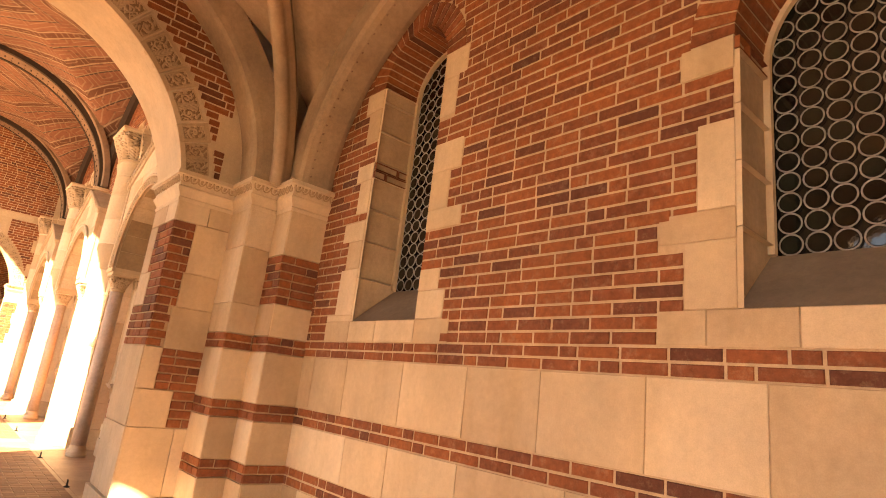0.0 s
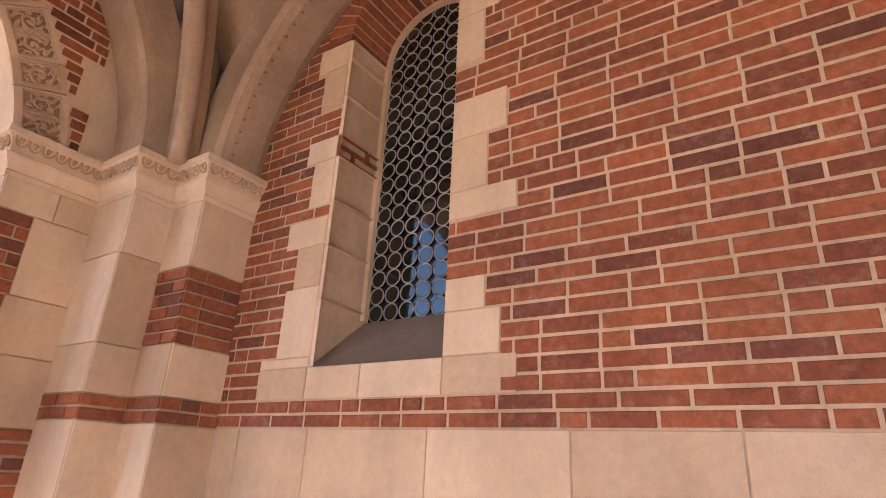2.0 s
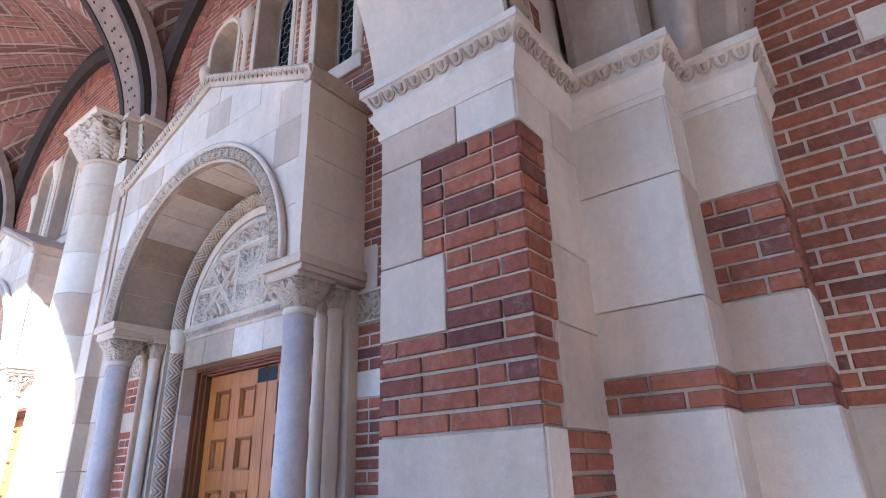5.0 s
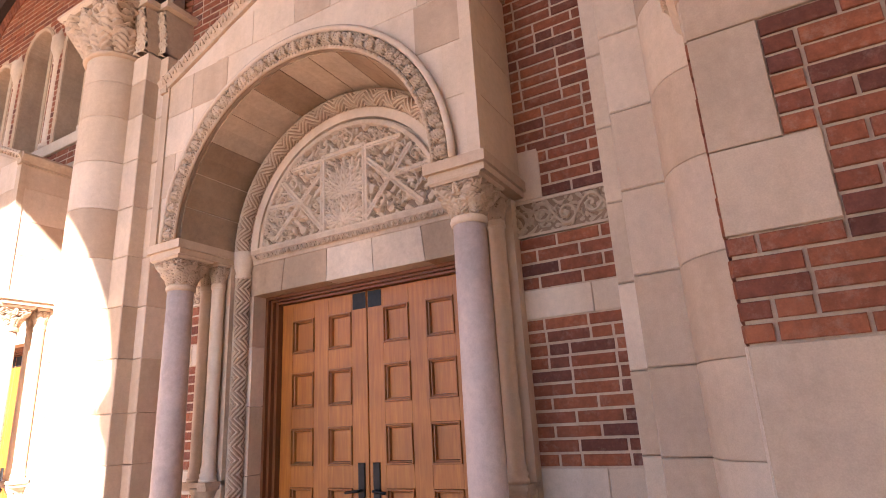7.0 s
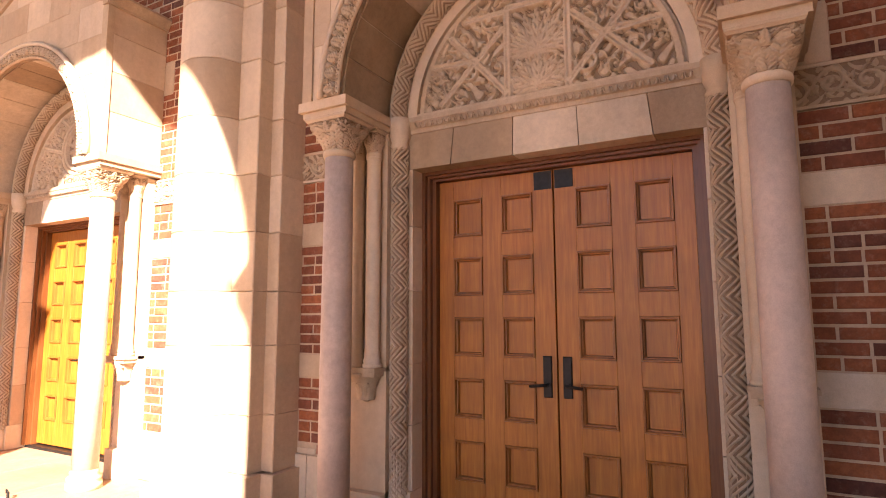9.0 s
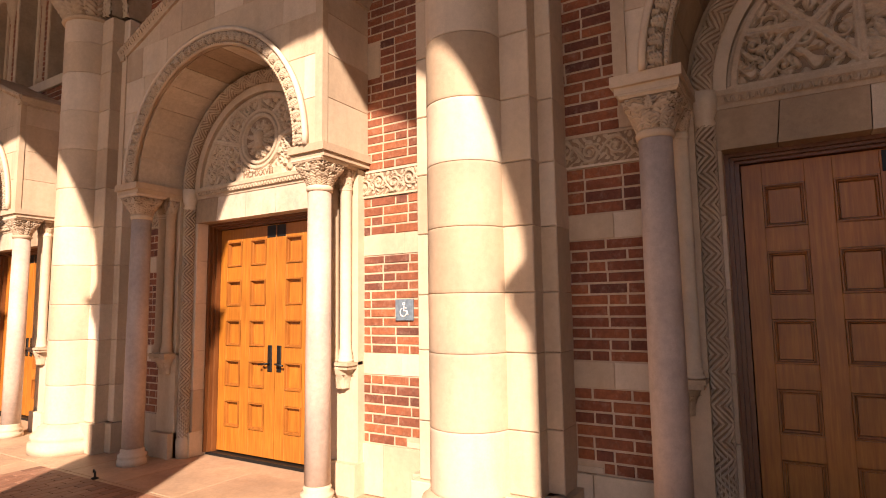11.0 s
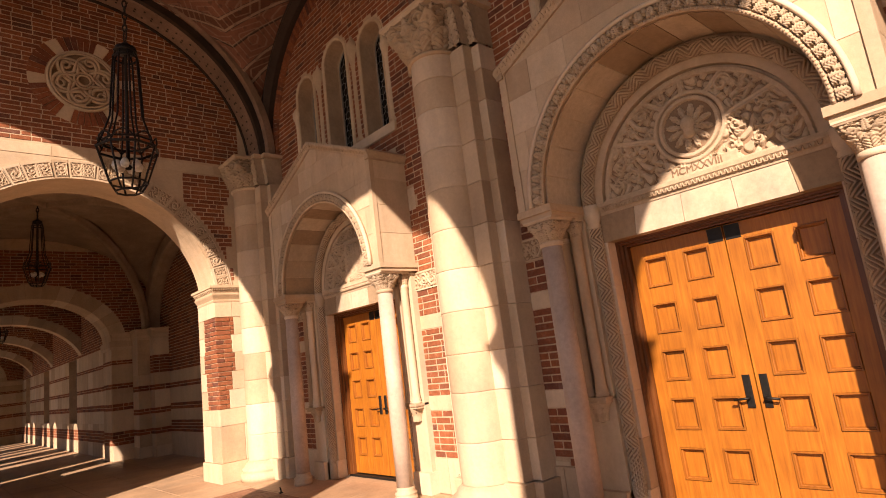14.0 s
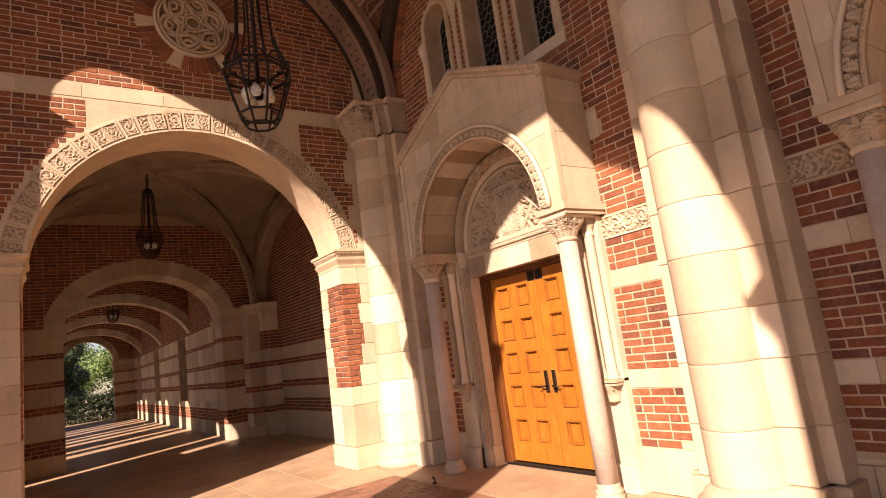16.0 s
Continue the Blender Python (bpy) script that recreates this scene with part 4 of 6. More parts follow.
# ---- capitals and columns ----
def leaf(mb, base, out, up, side, h, w, curl, n=6):
    """A curling acanthus leaf from base."""
    base, out, up, side = Vector(base), Vector(out), Vector(up), Vector(side)
    pts, f = [], []
    for i in range(n + 1):
        s = i / n
        o = base + up * (h * (s - 0.35 * max(0, s - 0.72) * 3)) + out * (curl * s ** 3 + 0.012)
        ww = w * (0.75 + 0.5 * math.sin(math.pi * min(1, s * 1.1)) - 0.75 * s ** 4) * (1 + 0.12 * (i % 2))
        pts += [o - side * ww - out * 0.012, o - side * ww * 0.45 + out * 0.006, o + out * 0.016, o + side * ww * 0.45 + out * 0.006, o + side * ww - out * 0.012]
    for i in range(n):
        for j in range(4):
            f.append((i * 5 + j, i * 5 + j + 1, i * 5 + j + 6, i * 5 + j + 5))
    mb.add(pts, f, True)


def capital_parts(parent, at, r, h, ab, n=8, square=0.25):
    """Carved bell that flares from the round neck to the square abacus, with two rows of leaves and corner scrolls."""
    x, y, z = at
    nu, nv = 176, 60
    th, s = np.meshgrid(np.linspace(0, 2 * np.pi, nu, endpoint=False), np.linspace(0, 1, nv))
    flare = np.clip(s, 0, 1) ** 1.15
    size = r * 1.02 + (ab * 0.93 - r * 1.02) * flare
    p = 2 + 9 * np.clip((s - square) / (1 - square), 0, 1) ** 1.5
    base = size / (np.abs(np.cos(th)) ** p + np.abs(np.sin(th)) ** p) ** (1 / p)
    field = np.zeros_like(s)
    for tier, (lo, hi, up) in enumerate(((0.03, 0.50, 1.0), (0.22, 0.80, 0.85))):
        step = 2 * np.pi / n
        xx = (((th + tier * step / 2) % step) / step - 0.5) * 2
        yy = (s - lo) / (hi - lo)
        f = leaf_field(xx / 0.98, yy) * up * (0.55 + 0.6 * np.clip(yy, 0, 1)) + 0.9 * np.clip((yy - 0.72) / 0.28, 0, 1) * (leaf_field(xx, yy) > 0)
        field = np.maximum(field, f)
    for i in range(4):
        d = (th - math.pi / 4 - i * math.pi / 2 + np.pi) % (2 * np.pi) - np.pi
        for q in (-1, 1):
            e = spiral_field(d * base, s * h, [(q * 0.26 * ab, 0.78 * h, 0.25 * ab, q, 0.6)])
            field = np.maximum(field, e * 1.25)
        m = (th - i * math.pi / 2 + np.pi) % (2 * np.pi) - np.pi
        field = np.maximum(field, leaf_field(m * base / (0.16 * ab), (s - 0.62) / 0.36) * 1.3)
    field = np.maximum(field, foliage_field(th * 1.0, s * 3.0, 9) * 0.3 * (s > 0.06) * (s < 0.97))
    rad = base + (np.tanh(1.8 * field) - 0.5) * 0.27 * (0.5 * r + 0.5 * ab)
    cx, cy, cz = x + rad * np.cos(th), y + rad * np.sin(th), z + 0.02 + s * (h * 0.88 - 0.02)
    mb = Mesher()
    grid(mb, np.stack([cx, cy, cz], -1).reshape(-1, 3).tolist(), nu, nv, True)
    part("bell", mb, CARVED, parent, "bell carved with leaves and corner scrolls")
    # dark inner shell: grime and the shade between leaves, both as colour
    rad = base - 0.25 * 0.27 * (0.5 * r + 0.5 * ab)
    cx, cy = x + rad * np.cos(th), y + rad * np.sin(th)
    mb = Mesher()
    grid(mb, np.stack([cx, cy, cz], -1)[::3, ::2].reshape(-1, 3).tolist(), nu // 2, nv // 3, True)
    part("carved_ground", mb, GROUND, parent, "grimy sunk ground with painted-in shade between the leaves")
    mb = Mesher()
    lathe(mb, at, [(r * 1.0, -0.025), (r * 1.10, -0.02), (r * 1.14, 0.0), (r * 1.10, 0.02), (r * 1.0, 0.03)], 32)
    part("neck_ring", mb, STONE, parent)
    mb = Mesher()
    q = [(ab * 0.95, h * 0.87), (ab * 1.0, h * 0.92), (ab * 1.02, h * 0.93), (ab * 1.02, h * 0.985), (ab * 0.99, h)]
    ring = [(-1, -1), (1, -1), (1, 1), (-1, 1)]
    pts = [(x + sx * w, y + sy * w, z + hh) for w, hh in q for sx, sy in ring]
    f = [(0, 1, 2, 3), (19, 18, 17, 16)] + [(j * 4 + i, j * 4 + (i + 1) % 4, j * 4 + 4 + (i + 1) % 4, j * 4 + 4 + i) for j in range(4) for i in range(4)]
    mb.add(pts, f)
    part("abacus", mb, STONE, parent)


def relief_block(mb, x, ya, yb, z0, z1, d0, d1, seed):
    """A flaring strip capital that faces the walk, carved all over."""
    nu, nv = 44, 52
    u, s = np.meshgrid(np.linspace(ya, yb, nu), np.linspace(0, 1, nv))
    zz = z0 + (z1 - z0) * s
    f = np.maximum(foliage_field(u + seed, zz, 26), 0.0)
    m = (u - (ya + yb) / 2) / (0.5 * (yb - ya))
    f = np.maximum(f, np.maximum(leaf_field(m * 1.05, s / 0.55), leaf_field(m * 1.05, (s - 0.42) / 0.55)) * 1.2)
    out = d0 + (d1 - d0) * s ** 1.6 + (np.tanh(2 * f) - 0.4) * 0.07 * (s < 0.97)
    grid(mb, np.stack([x - out, u, zz], -1).reshape(-1, 3).tolist(), nu, nv)
    for e, sg in ((ya, -1), (yb, 1)):
        pts = []
        for i in range(nv):
            q = i / (nv - 1)
            pts += [(x - d0 - (d1 - d0) * q ** 1.6 - 0.012, e, z0 + (z1 - z0) * q), (x + 0.35, e, z0 + (z1 - z0) * q)]
        grid(mb, pts, 2, nv)


def engaged_column(y, x=2.36, r=0.315, top=NECK):
    ob = thing("column", (x, y, 0), "tall engaged round stone column with a carved leaf capital", "column", "portico columns")
    mb = Mesher()
    lathe(mb, (0, 0, 0), [(r + 0.15, 0.0), (r + 0.15, 0.12), (r + 0.1, 0.13), (r + 0.13, 0.17), (r + 0.13, 0.21), (r + 0.07, 0.25), (r + 0.06, 0.29), (r + 0.04, 0.30), (r, 0.34)], 40)
    part("base", mb, STONE, ob)
    zs = [0.34, 0.79, 1.33, 1.76, 2.24, 2.72, 3.20, 3.70, 4.2, 4.7, 5.1, top]
    for a, b in zip(zs, zs[1:]):
        mb = Mesher()
        lathe(mb, (0, 0, 0), [(r - 0.006, a + 0.001), (r - 0.002, a + 0.003), (r, a + 0.008), (r, a + 0.03), (r, b - 0.03), (r, b - 0.008), (r - 0.002, b - 0.003), (r - 0.006, b - 0.001)], 48)
        part("drum", mb, STONE, ob)
    first = y < 8
    for x0, hw, hn, nm in ((-0.04, 0.545, 0.545 if first else 0.45, "inner_strip"), (0.11, 0.665, 0.665 if first else 0.54, "outer_strip")):
        for a, b in zip([0.0, 0.35] + zs[1:-1], [0.35] + zs[1:]):
            mb = Mesher()
            e = 0.05 if a == 0 else 0.0
            xx = x0 - e
            chamfered(mb, lambda u, d, z: (xx + d, u, z), -hw - e, hn + e, a + 0.002, b - 0.002, 0.0, 0.4, 0.008)
            part(nm, mb, STONE, ob)
    capital_parts(ob, (0, 0, top), r, 0.60, 0.47, 8, 0.0)
    for sy in (-1, 1):
        wide = first or sy < 0
        for x0, a, b, dd in ((-0.04, 0.34, 0.545 if wide else 0.45, 0.07), (0.11, 0.545 if wide else 0.45, 0.665 if wide else 0.54, 0.07)):
            mb = Mesher()
            lo, hi = sorted((sy * a, sy * b))
            relief_block(mb, x0, lo, hi + 0.0, top + 0.02, top + 0.53, 0.004, dd, y + a)
            part("strip_capital", mb, CARVED, ob, "carved strip capital")
            mb = Mesher()
            lo, hi = sorted((sy * (a - 0.02), sy * (b + 0.07)))
            box(mb, lambda u, d, zz: (x0 + d, u, zz), lo, hi, -0.11, 0.35, top + 0.53, top + 0.60)
            part("strip_abacus", mb, STONE, ob)
    return ob


for y in COLS:
    engaged_column(y)

# ---- ribs of the portico vaults ----
def rib(mb, P, c, zc, r, rz, w, d0, d1, n=36, a0=0.0, a1=math.pi):
    path = arch_path(P, c, zc, r, 0.0, n, a0, a1, rz)
    sweep(mb, path, [(-w, -d1), (0.0, -d1), (0.0, -d0), (-w, -d0)], smooth=False)


for i, y in enumerate(COLS):
    mb = Mesher()
    path = arch_path(side_y(y), -0.65, SPRING, 3.2, 0, 40, 0, math.pi, 2.98)
    sweep(mb, path, [(-0.02, -0.27), (0.12, -0.27), (0.12, 0.27), (-0.02, 0.27), (-0.05, 0.2), (-0.05, -0.2)], smooth=False)
    ob = holder("rib", "broad faded painted arch rib with dark sides across the vault", "rib", mb, PAINTRIB)
    mb = Mesher()
    for s in (-0.3, 0.3):
        path = arch_path(side_y(y + s), -0.65, SPRING, 3.15, 0, 40, 0, math.pi, 2.93)
        sweep(mb, path, [(0.0, -0.05), (0.16, -0.05), (0.16, 0.05), (0.0, 0.05)], smooth=False)
    part("side_band", mb, DARKRIB, ob, "dark painted side band")
    mb = Mesher()
    for k in range(62):
        a = 0.06 + (math.pi - 0.12) * k / 61
        for off in (-0.10, 0.10):
            o = Vector((-0.65 + 3.145 * math.cos(a), y + off * (1 if k % 2 else 0.35), SPRING + 2.925 * math.sin(a)))
            n1, t1 = Vector((-math.cos(a), 0, -math.sin(a))), Vector((-math.sin(a), 0, math.cos(a)))
            q = [o + (t1 * math.cos(e) + Vector((0, 1, 0)) * math.sin(e)) * 0.02 for e in [math.pi * j / 3 for j in range(6)]]
            mb.add([p - n1 * 0.01 for p in q] + [p + n1 * 0.006 for p in q], [(6, 7, 8, 9, 10, 11)] + [(j, (j + 1) % 6, 6 + (j + 1) % 6, 6 + j) for j in range(6)])
    part("painted_dots", mb, DARKRIB, ob, "rows of small dark painted dots", "stuff")
    mb = Mesher()
    for s in (-0.45, 0.45):
        path = arch_path(side_y(y + s), -0.65, SPRING + 0.1, 3.22, 0, 40, 0, math.pi, 3.0)
        sweep(mb, path, [(0.0, -0.07), (0.14, -0.07), (0.14, 0.07), (0.0, 0.07), (-0.03, 0.0)], smooth=False)
    part("pale_band", mb, PAINTRIB, ob, "faded pale painted band")
for i, c in enumerate(DOORS):
    cy, ry = (COLS[i] + COLS[i + 1]) / 2, (COLS[i + 1] - COLS[i]) / 2 - 0.25
    mb = Mesher()
    path = arch_path(side_x(WALL_P), cy, SPRING, ry, 0, 40, 0, math.pi, 2.75)
    sweep(mb, path, [(-0.1, -0.05), (0.2, -0.05), (0.2, 0.16), (0.0, 0.22), (-0.1, 0.12)], smooth=False)
    wr = holder("wall_rib", "dark moulded wall rib over the clerestory", "rib", mb, DARKRIB)
    for k in range(96):
        b0, b1 = math.pi * k / 96, math.pi * (k + 1) / 96
        pts = [side_x(WALL_P)(cy + (ry - e) * math.cos(a), d, SPRING + (2.75 - e) * math.sin(a)) for d in (-0.016, 0.02) for e in (0.36, 0.08) for a in (b0 + 0.0022, b1 - 0.0022)]
        mb = Mesher()
        mb.add(pts, [(0, 1, 3, 2), (4, 6, 7, 5), (0, 4, 5, 1), (2, 3, 7, 6), (0, 2, 6, 4), (1, 5, 7, 3)])
        part("arch_brick", mb, BRICK, wr)


# ---- portals ----
def ring_arch(mb, P, c, zc, r0, r1, d0, d1, n=40):
    sweep(mb, arch_path(P, c, zc, 1.0, 0, n), [(r0 - 1, -d0), (r1 - 1, -d0), (r1 - 1, -d1), (r0 - 1, -d1)], smooth=False)


def portal(c, number):
    ob = thing("portal", (WALL_P, c, 0), "gabled pale stone portal with carved arch and columns", "portal", "portals")
    P = lambda u, d, z: (d - 0.63, u, z)          # depth from the gable's front
    HW, ZE, ZA, ZS, RI, RO = 1.56, 4.72, 5.40, 3.10, 1.24, 1.385
    # gable block, built of raking-topped upright pieces, open below the arch
    mb = Mesher()
    roofz = lambda u: ZA - (ZA - ZE) * abs(u) / HW
    cols = [(-HW, ZS), (-RO, ZS)] + arc_cols(0, RI, ZS, 40) + [(RO, ZS), (HW, ZS)]
    cols = sorted(set(cols))
    for (ua, za), (ub, zb) in zip(cols, cols[1:]):
        if ub - ua < 1e-5:
            continue
        mid = [(ua, za), (ub, zb)]
        pts = [P(u, d, z) for d in (0.0, 0.63) for u, z in ((ua, za), (ub, zb), (ub, roofz(ub)), (ua, roofz(ua)))]
        mb.add(pts, [(0, 1, 2, 3), (7, 6, 5, 4), (0, 4, 5, 1), (2, 6, 7, 3), (0, 3, 7, 4), (1, 2, 6, 5)])
    mb.weld = True
    part("gable", mb, STONE, ob)
    # ashlar facing of the gable front and its sides
    rng = random.Random(number)
    z = ZS
    for h in (0.42, 0.40, 0.38, 0.36, 0.34, 0.30):
        z1 = z + h
        hin = math.sqrt(max(0, (RO + 0.02) ** 2 - (max(z - ZS, 0)) ** 2))
        top = min(HW, HW * (ZA - z1) / (ZA - ZE)) if z1 > ZE else HW
        top = max(top - 0.04, 0)
        spans = [(-top, -hin), (hin, top)] if hin > 0.05 else [(-top, top)]
        for a, b in spans:
            if b - a < 0.12:
                continue
            n = max(1, round((b - a) / 0.5))
            cuts = [a + (b - a) * k / n for k in range(n + 1)]
            cuts = [cuts[0]] + [q + rng.uniform(-0.07, 0.07) for q in cuts[1:-1]] + [cuts[-1]]
            for q0, q1 in zip(cuts, cuts[1:]):
                mb = Mesher()
                chamfered(mb, P, q0 + 0.002, q1 - 0.002, z + 0.002, z1 - 0.002, -0.005, 0.02, 0.003)
                part("ashlar", mb, STONE, ob)
        if z1 < ZE + 0.1:
            for sy in (-1, 1):
                S = lambda u, d, zz: (u - 0.63, sy * (HW - d), zz)
                mb = Mesher()
                chamfered(mb, S, 0.0, 0.62, z + 0.002, min(z1, ZE) - 0.002, -0.005, 0.02, 0.003)
                part("ashlar", mb, STONE, ob)
        z = z1
    # carved raking moulding and return
    mb = Mesher()
    sec = [(0.0, -0.05), (0.07, -0.05), (0.13, -0.02), (0.13, 0.06), (0.10, 0.075), (0.02, 0.03), (0.0, 0.03)]
    for s in (-1, 1):
        d = Vector((0, s * HW, ZE - ZA)).normalized()
        up = Vector((0, -d.z * s, d.y * s)).normalized() * (1 if s > 0 else 1)
        up = Vector((0, 0, 1))
        path = [(P(0, 0, ZA - 0.13), up, (-1, 0, 0)), (P(s * (HW + 0.04), 0, ZE - 0.15), up, (-1, 0, 0))]
        sweep(mb, path, sec, smooth=False)
        path = [(P(s * (HW), -0.04, ZE - 0.15), up, (0, s, 0)), (P(s * HW, 0.62, ZE - 0.15), up, (0, s, 0))]
        sweep(mb, path, sec, smooth=False)
    part("raking_moulding", mb, CARVED, ob, "carved raking moulding")
    mb = Mesher()
    for s in (-1, 1):
        for k in range(22):
            q = (k + 0.5) / 22
            u, z = s * HW * q, ZA - 0.055 - (ZA - ZE) * q
            tube(mb, [P(u - 0.025, -0.055, z - 0.03), P(u, -0.07, z + 0.035), P(u + 0.025, -0.055, z - 0.03)], 0.01, 4)
    part("leaf_band", mb, CARVED, ob, "band of carved leaves", "stuff")
    for s in (-1, 1):
        mb = Mesher()
        a, b = sorted((s * (HW - 0.07), s * (HW + 0.015)))
        box(mb, P, a, b, -0.02, 0.05, ZS, ZE - 0.1)
        part("edge_bead", mb, STONE, ob)
    # outer carved ring of leaves
    mb = Mesher()
    ring_arch(mb, P, 0, ZS, RI, RI + 0.028, -0.02, 0.1)
    ring_arch(mb, P, 0, ZS, RI + 0.128, RO + 0.004, -0.02, 0.1)
    ring_arch(mb, P, 0, ZS, RI + 0.025, RI + 0.132, 0.03, 0.1)
    part("arch_ring", mb, STONE, ob)
    mb = Mesher()
    sweep(mb, arch_path(P, 0, ZS, RO, -0.02, 48), [(-0.015, -0.02), (0.02, -0.02), (0.03, 0.03), (0.0, 0.045), (-0.015, 0.03)])
    sweep(mb, arch_path(P, 0, ZS, RI + 0.01, -0.02, 48), [(0.02 * math.cos(k), 0.02 * math.sin(k)) for k in [2 * math.pi * j / 8 for j in range(8)]])
    part("arch_roll", mb, STONE, ob)
    mb = Mesher()
    nu, nv = 640, 20
    ac, v = np.meshgrid(np.linspace(0, np.pi, nu), np.linspace(0, 1, nv))
    pitch = np.pi / 36
    m1, m2 = ((ac / pitch) % 1 - 0.5) * 2, ((ac / pitch + 0.5) % 1 - 0.5) * 2
    f = np.maximum(leaf_field(m1 * 1.12, v / 0.97), leaf_field(m2 * 2.2, (0.98 - v) / 0.55) * 0.9)
    f = np.where((v < 0.02) | (v > 0.98), -0.4, np.tanh(2.2 * f))
    rr = RI + 0.030 + 0.097 * v
    dd = 0.02 - 0.075 * f - 0.01 * np.sin(np.pi * v)
    grid(mb, np.stack([dd - 0.63, rr * np.cos(ac), ZS + rr * np.sin(ac)], -1).reshape(-1, 3).tolist(), nu, nv)
    for k in range(120):
        t = math.pi * (k + 0.5) / 120
        o = P((RI + 0.012) * math.cos(t), -0.036, ZS + (RI + 0.012) * math.sin(t))
        lathe(mb, o, [(0.002, -0.012), (0.010, -0.007), (0.012, 0.0), (0.010, 0.007), (0.002, 0.012)], 6)
    lr = part("leaf_ring", mb, CARVED, ob, "ring of carved leaves")
    # dark band behind the leaves, its colour deepening the shade of the hollows
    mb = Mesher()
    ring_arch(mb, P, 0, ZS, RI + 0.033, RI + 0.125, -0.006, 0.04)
    part("carved_ground", mb, GROUND, lr, "grimy sunk ground with painted-in shade between the leaves")
    # soffit stones of the barrel
    n = 13
    for k in range(n):
        b0, b1 = math.pi * k / n, math.pi * (k + 1) / n
        pts = []
        for d in (0.03, 0.60):
            for a in (b0 + 0.003, (b0 + b1) / 2, b1 - 0.003):
                for r in (RI - 0.008, RI + 0.03):
                    pts.append(P(r * math.cos(a), d, ZS + r * math.sin(a)))
        mb = Mesher()
        mb.add(pts, [(0, 1, 3, 2), (2, 3, 5, 4), (6, 8, 9, 7), (8, 10, 11, 9), (0, 6, 7, 1), (4, 5, 11, 10), (1, 7, 9, 3), (3, 9, 11, 5), (0, 2, 8, 6), (2, 4, 10, 8)])
        part("soffit_stone", mb, TWOTONE, ob)
    # inner zigzag roll, tympanum
    mb = Mesher()
    chevron_rope(mb, [(Vector(o), Vector(a), Vector(b)) for o, a, b in arch_path(P, 0, ZS, 1.135, 0.60, 520)], 0.066, math.pi * 1.135)
    zz = part("zigzag_ring", mb, CARVED, ob, "inner ring carved with zigzag")
    # dark core showing in the grooves: dirt and groove shade as colour
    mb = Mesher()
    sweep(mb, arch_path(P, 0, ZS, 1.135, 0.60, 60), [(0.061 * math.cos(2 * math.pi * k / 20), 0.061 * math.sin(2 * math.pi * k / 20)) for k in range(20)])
    part("groove_ground", mb, GROUND, zz, "grime and painted-in shade of the carved grooves")
    mb = Mesher()
    mb.add([P(u, 0.715, z) for u, z in arc_cols(0, 1.13, ZS - 0.02, 32)] + [P(u, 0.78, z) for u, z in arc_cols(0, 1.13, ZS - 0.02, 32)], [tuple(range(33)), tuple(range(65, 32, -1))])
    ring_arch(mb, P, 0, ZS, 0.985, 1.09, 0.63, 0.7)
    tym = part("tympanum", mb, STONE, ob, "carved tympanum with strapwork and scrolls")
    nu, nv = 320, 160
    u, z = np.meshgrid(np.linspace(-0.9, 0.9, nu), np.linspace(0.0, 0.9, nv))
    rad = np.hypot(u, z)
    rim = 0.86
    if number == 2:
        free = lambda a, b, q: math.hypot(a, b) < rim - q and b > 0.03 + q and math.hypot(a, b - 0.42) > 0.31 + q
        lines = [((s * 0.30, 0.40), (s * 0.70, 0.50)) for s in (-1, 1)] + [((s * 0.2, 0.66), (s * 0.36, 0.78)) for s in (-1, 1)] + [((0, 0.72), (0, 0.86))]
    else:
        free = lambda a, b, q: math.hypot(a, b) < rim - q and b > 0.03 + q and not (abs(a) < 0.21 + q * 0.8 and b < 0.64 + q)
        lines = [((s * a[0], a[1]), (s * b[0], b[1])) for s in (-1, 1) for a, b in (((0.22, 0.06), (0.62, 0.52)), ((0.24, 0.50), (0.70, 0.06)), ((0.24, 0.62), (0.52, 0.62)), ((0.205, 0.03), (0.205, 0.64)), ((0.43, 0.32), (0.76, 0.34)))] + [((-0.2, 0.64), (0.2, 0.64))]
    discs = []
    for s in (-1, 1):
        lo, hi = sorted((0.0, s * 0.84))
        discs += pack(free, lo, hi, 0.03, 0.84, 40 + number * 3 + s, 0.045, 0.115)
    f = np.maximum(foliage_field(np.abs(u), z, 27) * 0.55, spiral_field(u, z, discs))
    if number != 2:
        fan = np.zeros_like(u)
        for i in range(11):
            a = math.pi * (0.02 + 0.96 * i / 10)
            for o, ln in ((0.06, 0.26), (0.30, 0.30)):
                lu, lz = u * math.cos(a) + (z - o) * math.sin(a), -u * math.sin(a) + (z - o) * math.cos(a)
                fan = np.maximum(fan, leaf_field(lz / 0.042, lu / ln) * (0.8 + 0.4 * (i % 2)))
        f = np.where((np.abs(u) < 0.19) & (z < 0.63), np.maximum(fan, foliage_field(np.abs(u), z, 44) * 0.5), f)
    else:
        e = np.hypot(u, z - 0.42)
        f = np.where(e < 0.31, 0.0, f)
        for ring in (0.295, 0.245):
            f = np.maximum(f, np.where(np.abs(e - ring) < 0.017, 1.2, 0))
        f = np.where(e < 0.20, leaf_field(((np.arctan2(z - 0.42, u) * 12 / (2 * np.pi)) % 1 - 0.5) * 2, e / 0.2) * 0.8, f)
        f = np.where((np.abs(u) < 0.34) & (z < 0.10), 0.9, f)
    f = np.maximum(f, strap_field(u, z, lines, 0.024))
    f = np.where((np.abs(rad - rim) < 0.02) | (z < 0.025), 1.1, np.where(rad > rim, 0.2, f))
    keep = np.clip(rad / 0.9, 1.0, None)
    mb = Mesher()
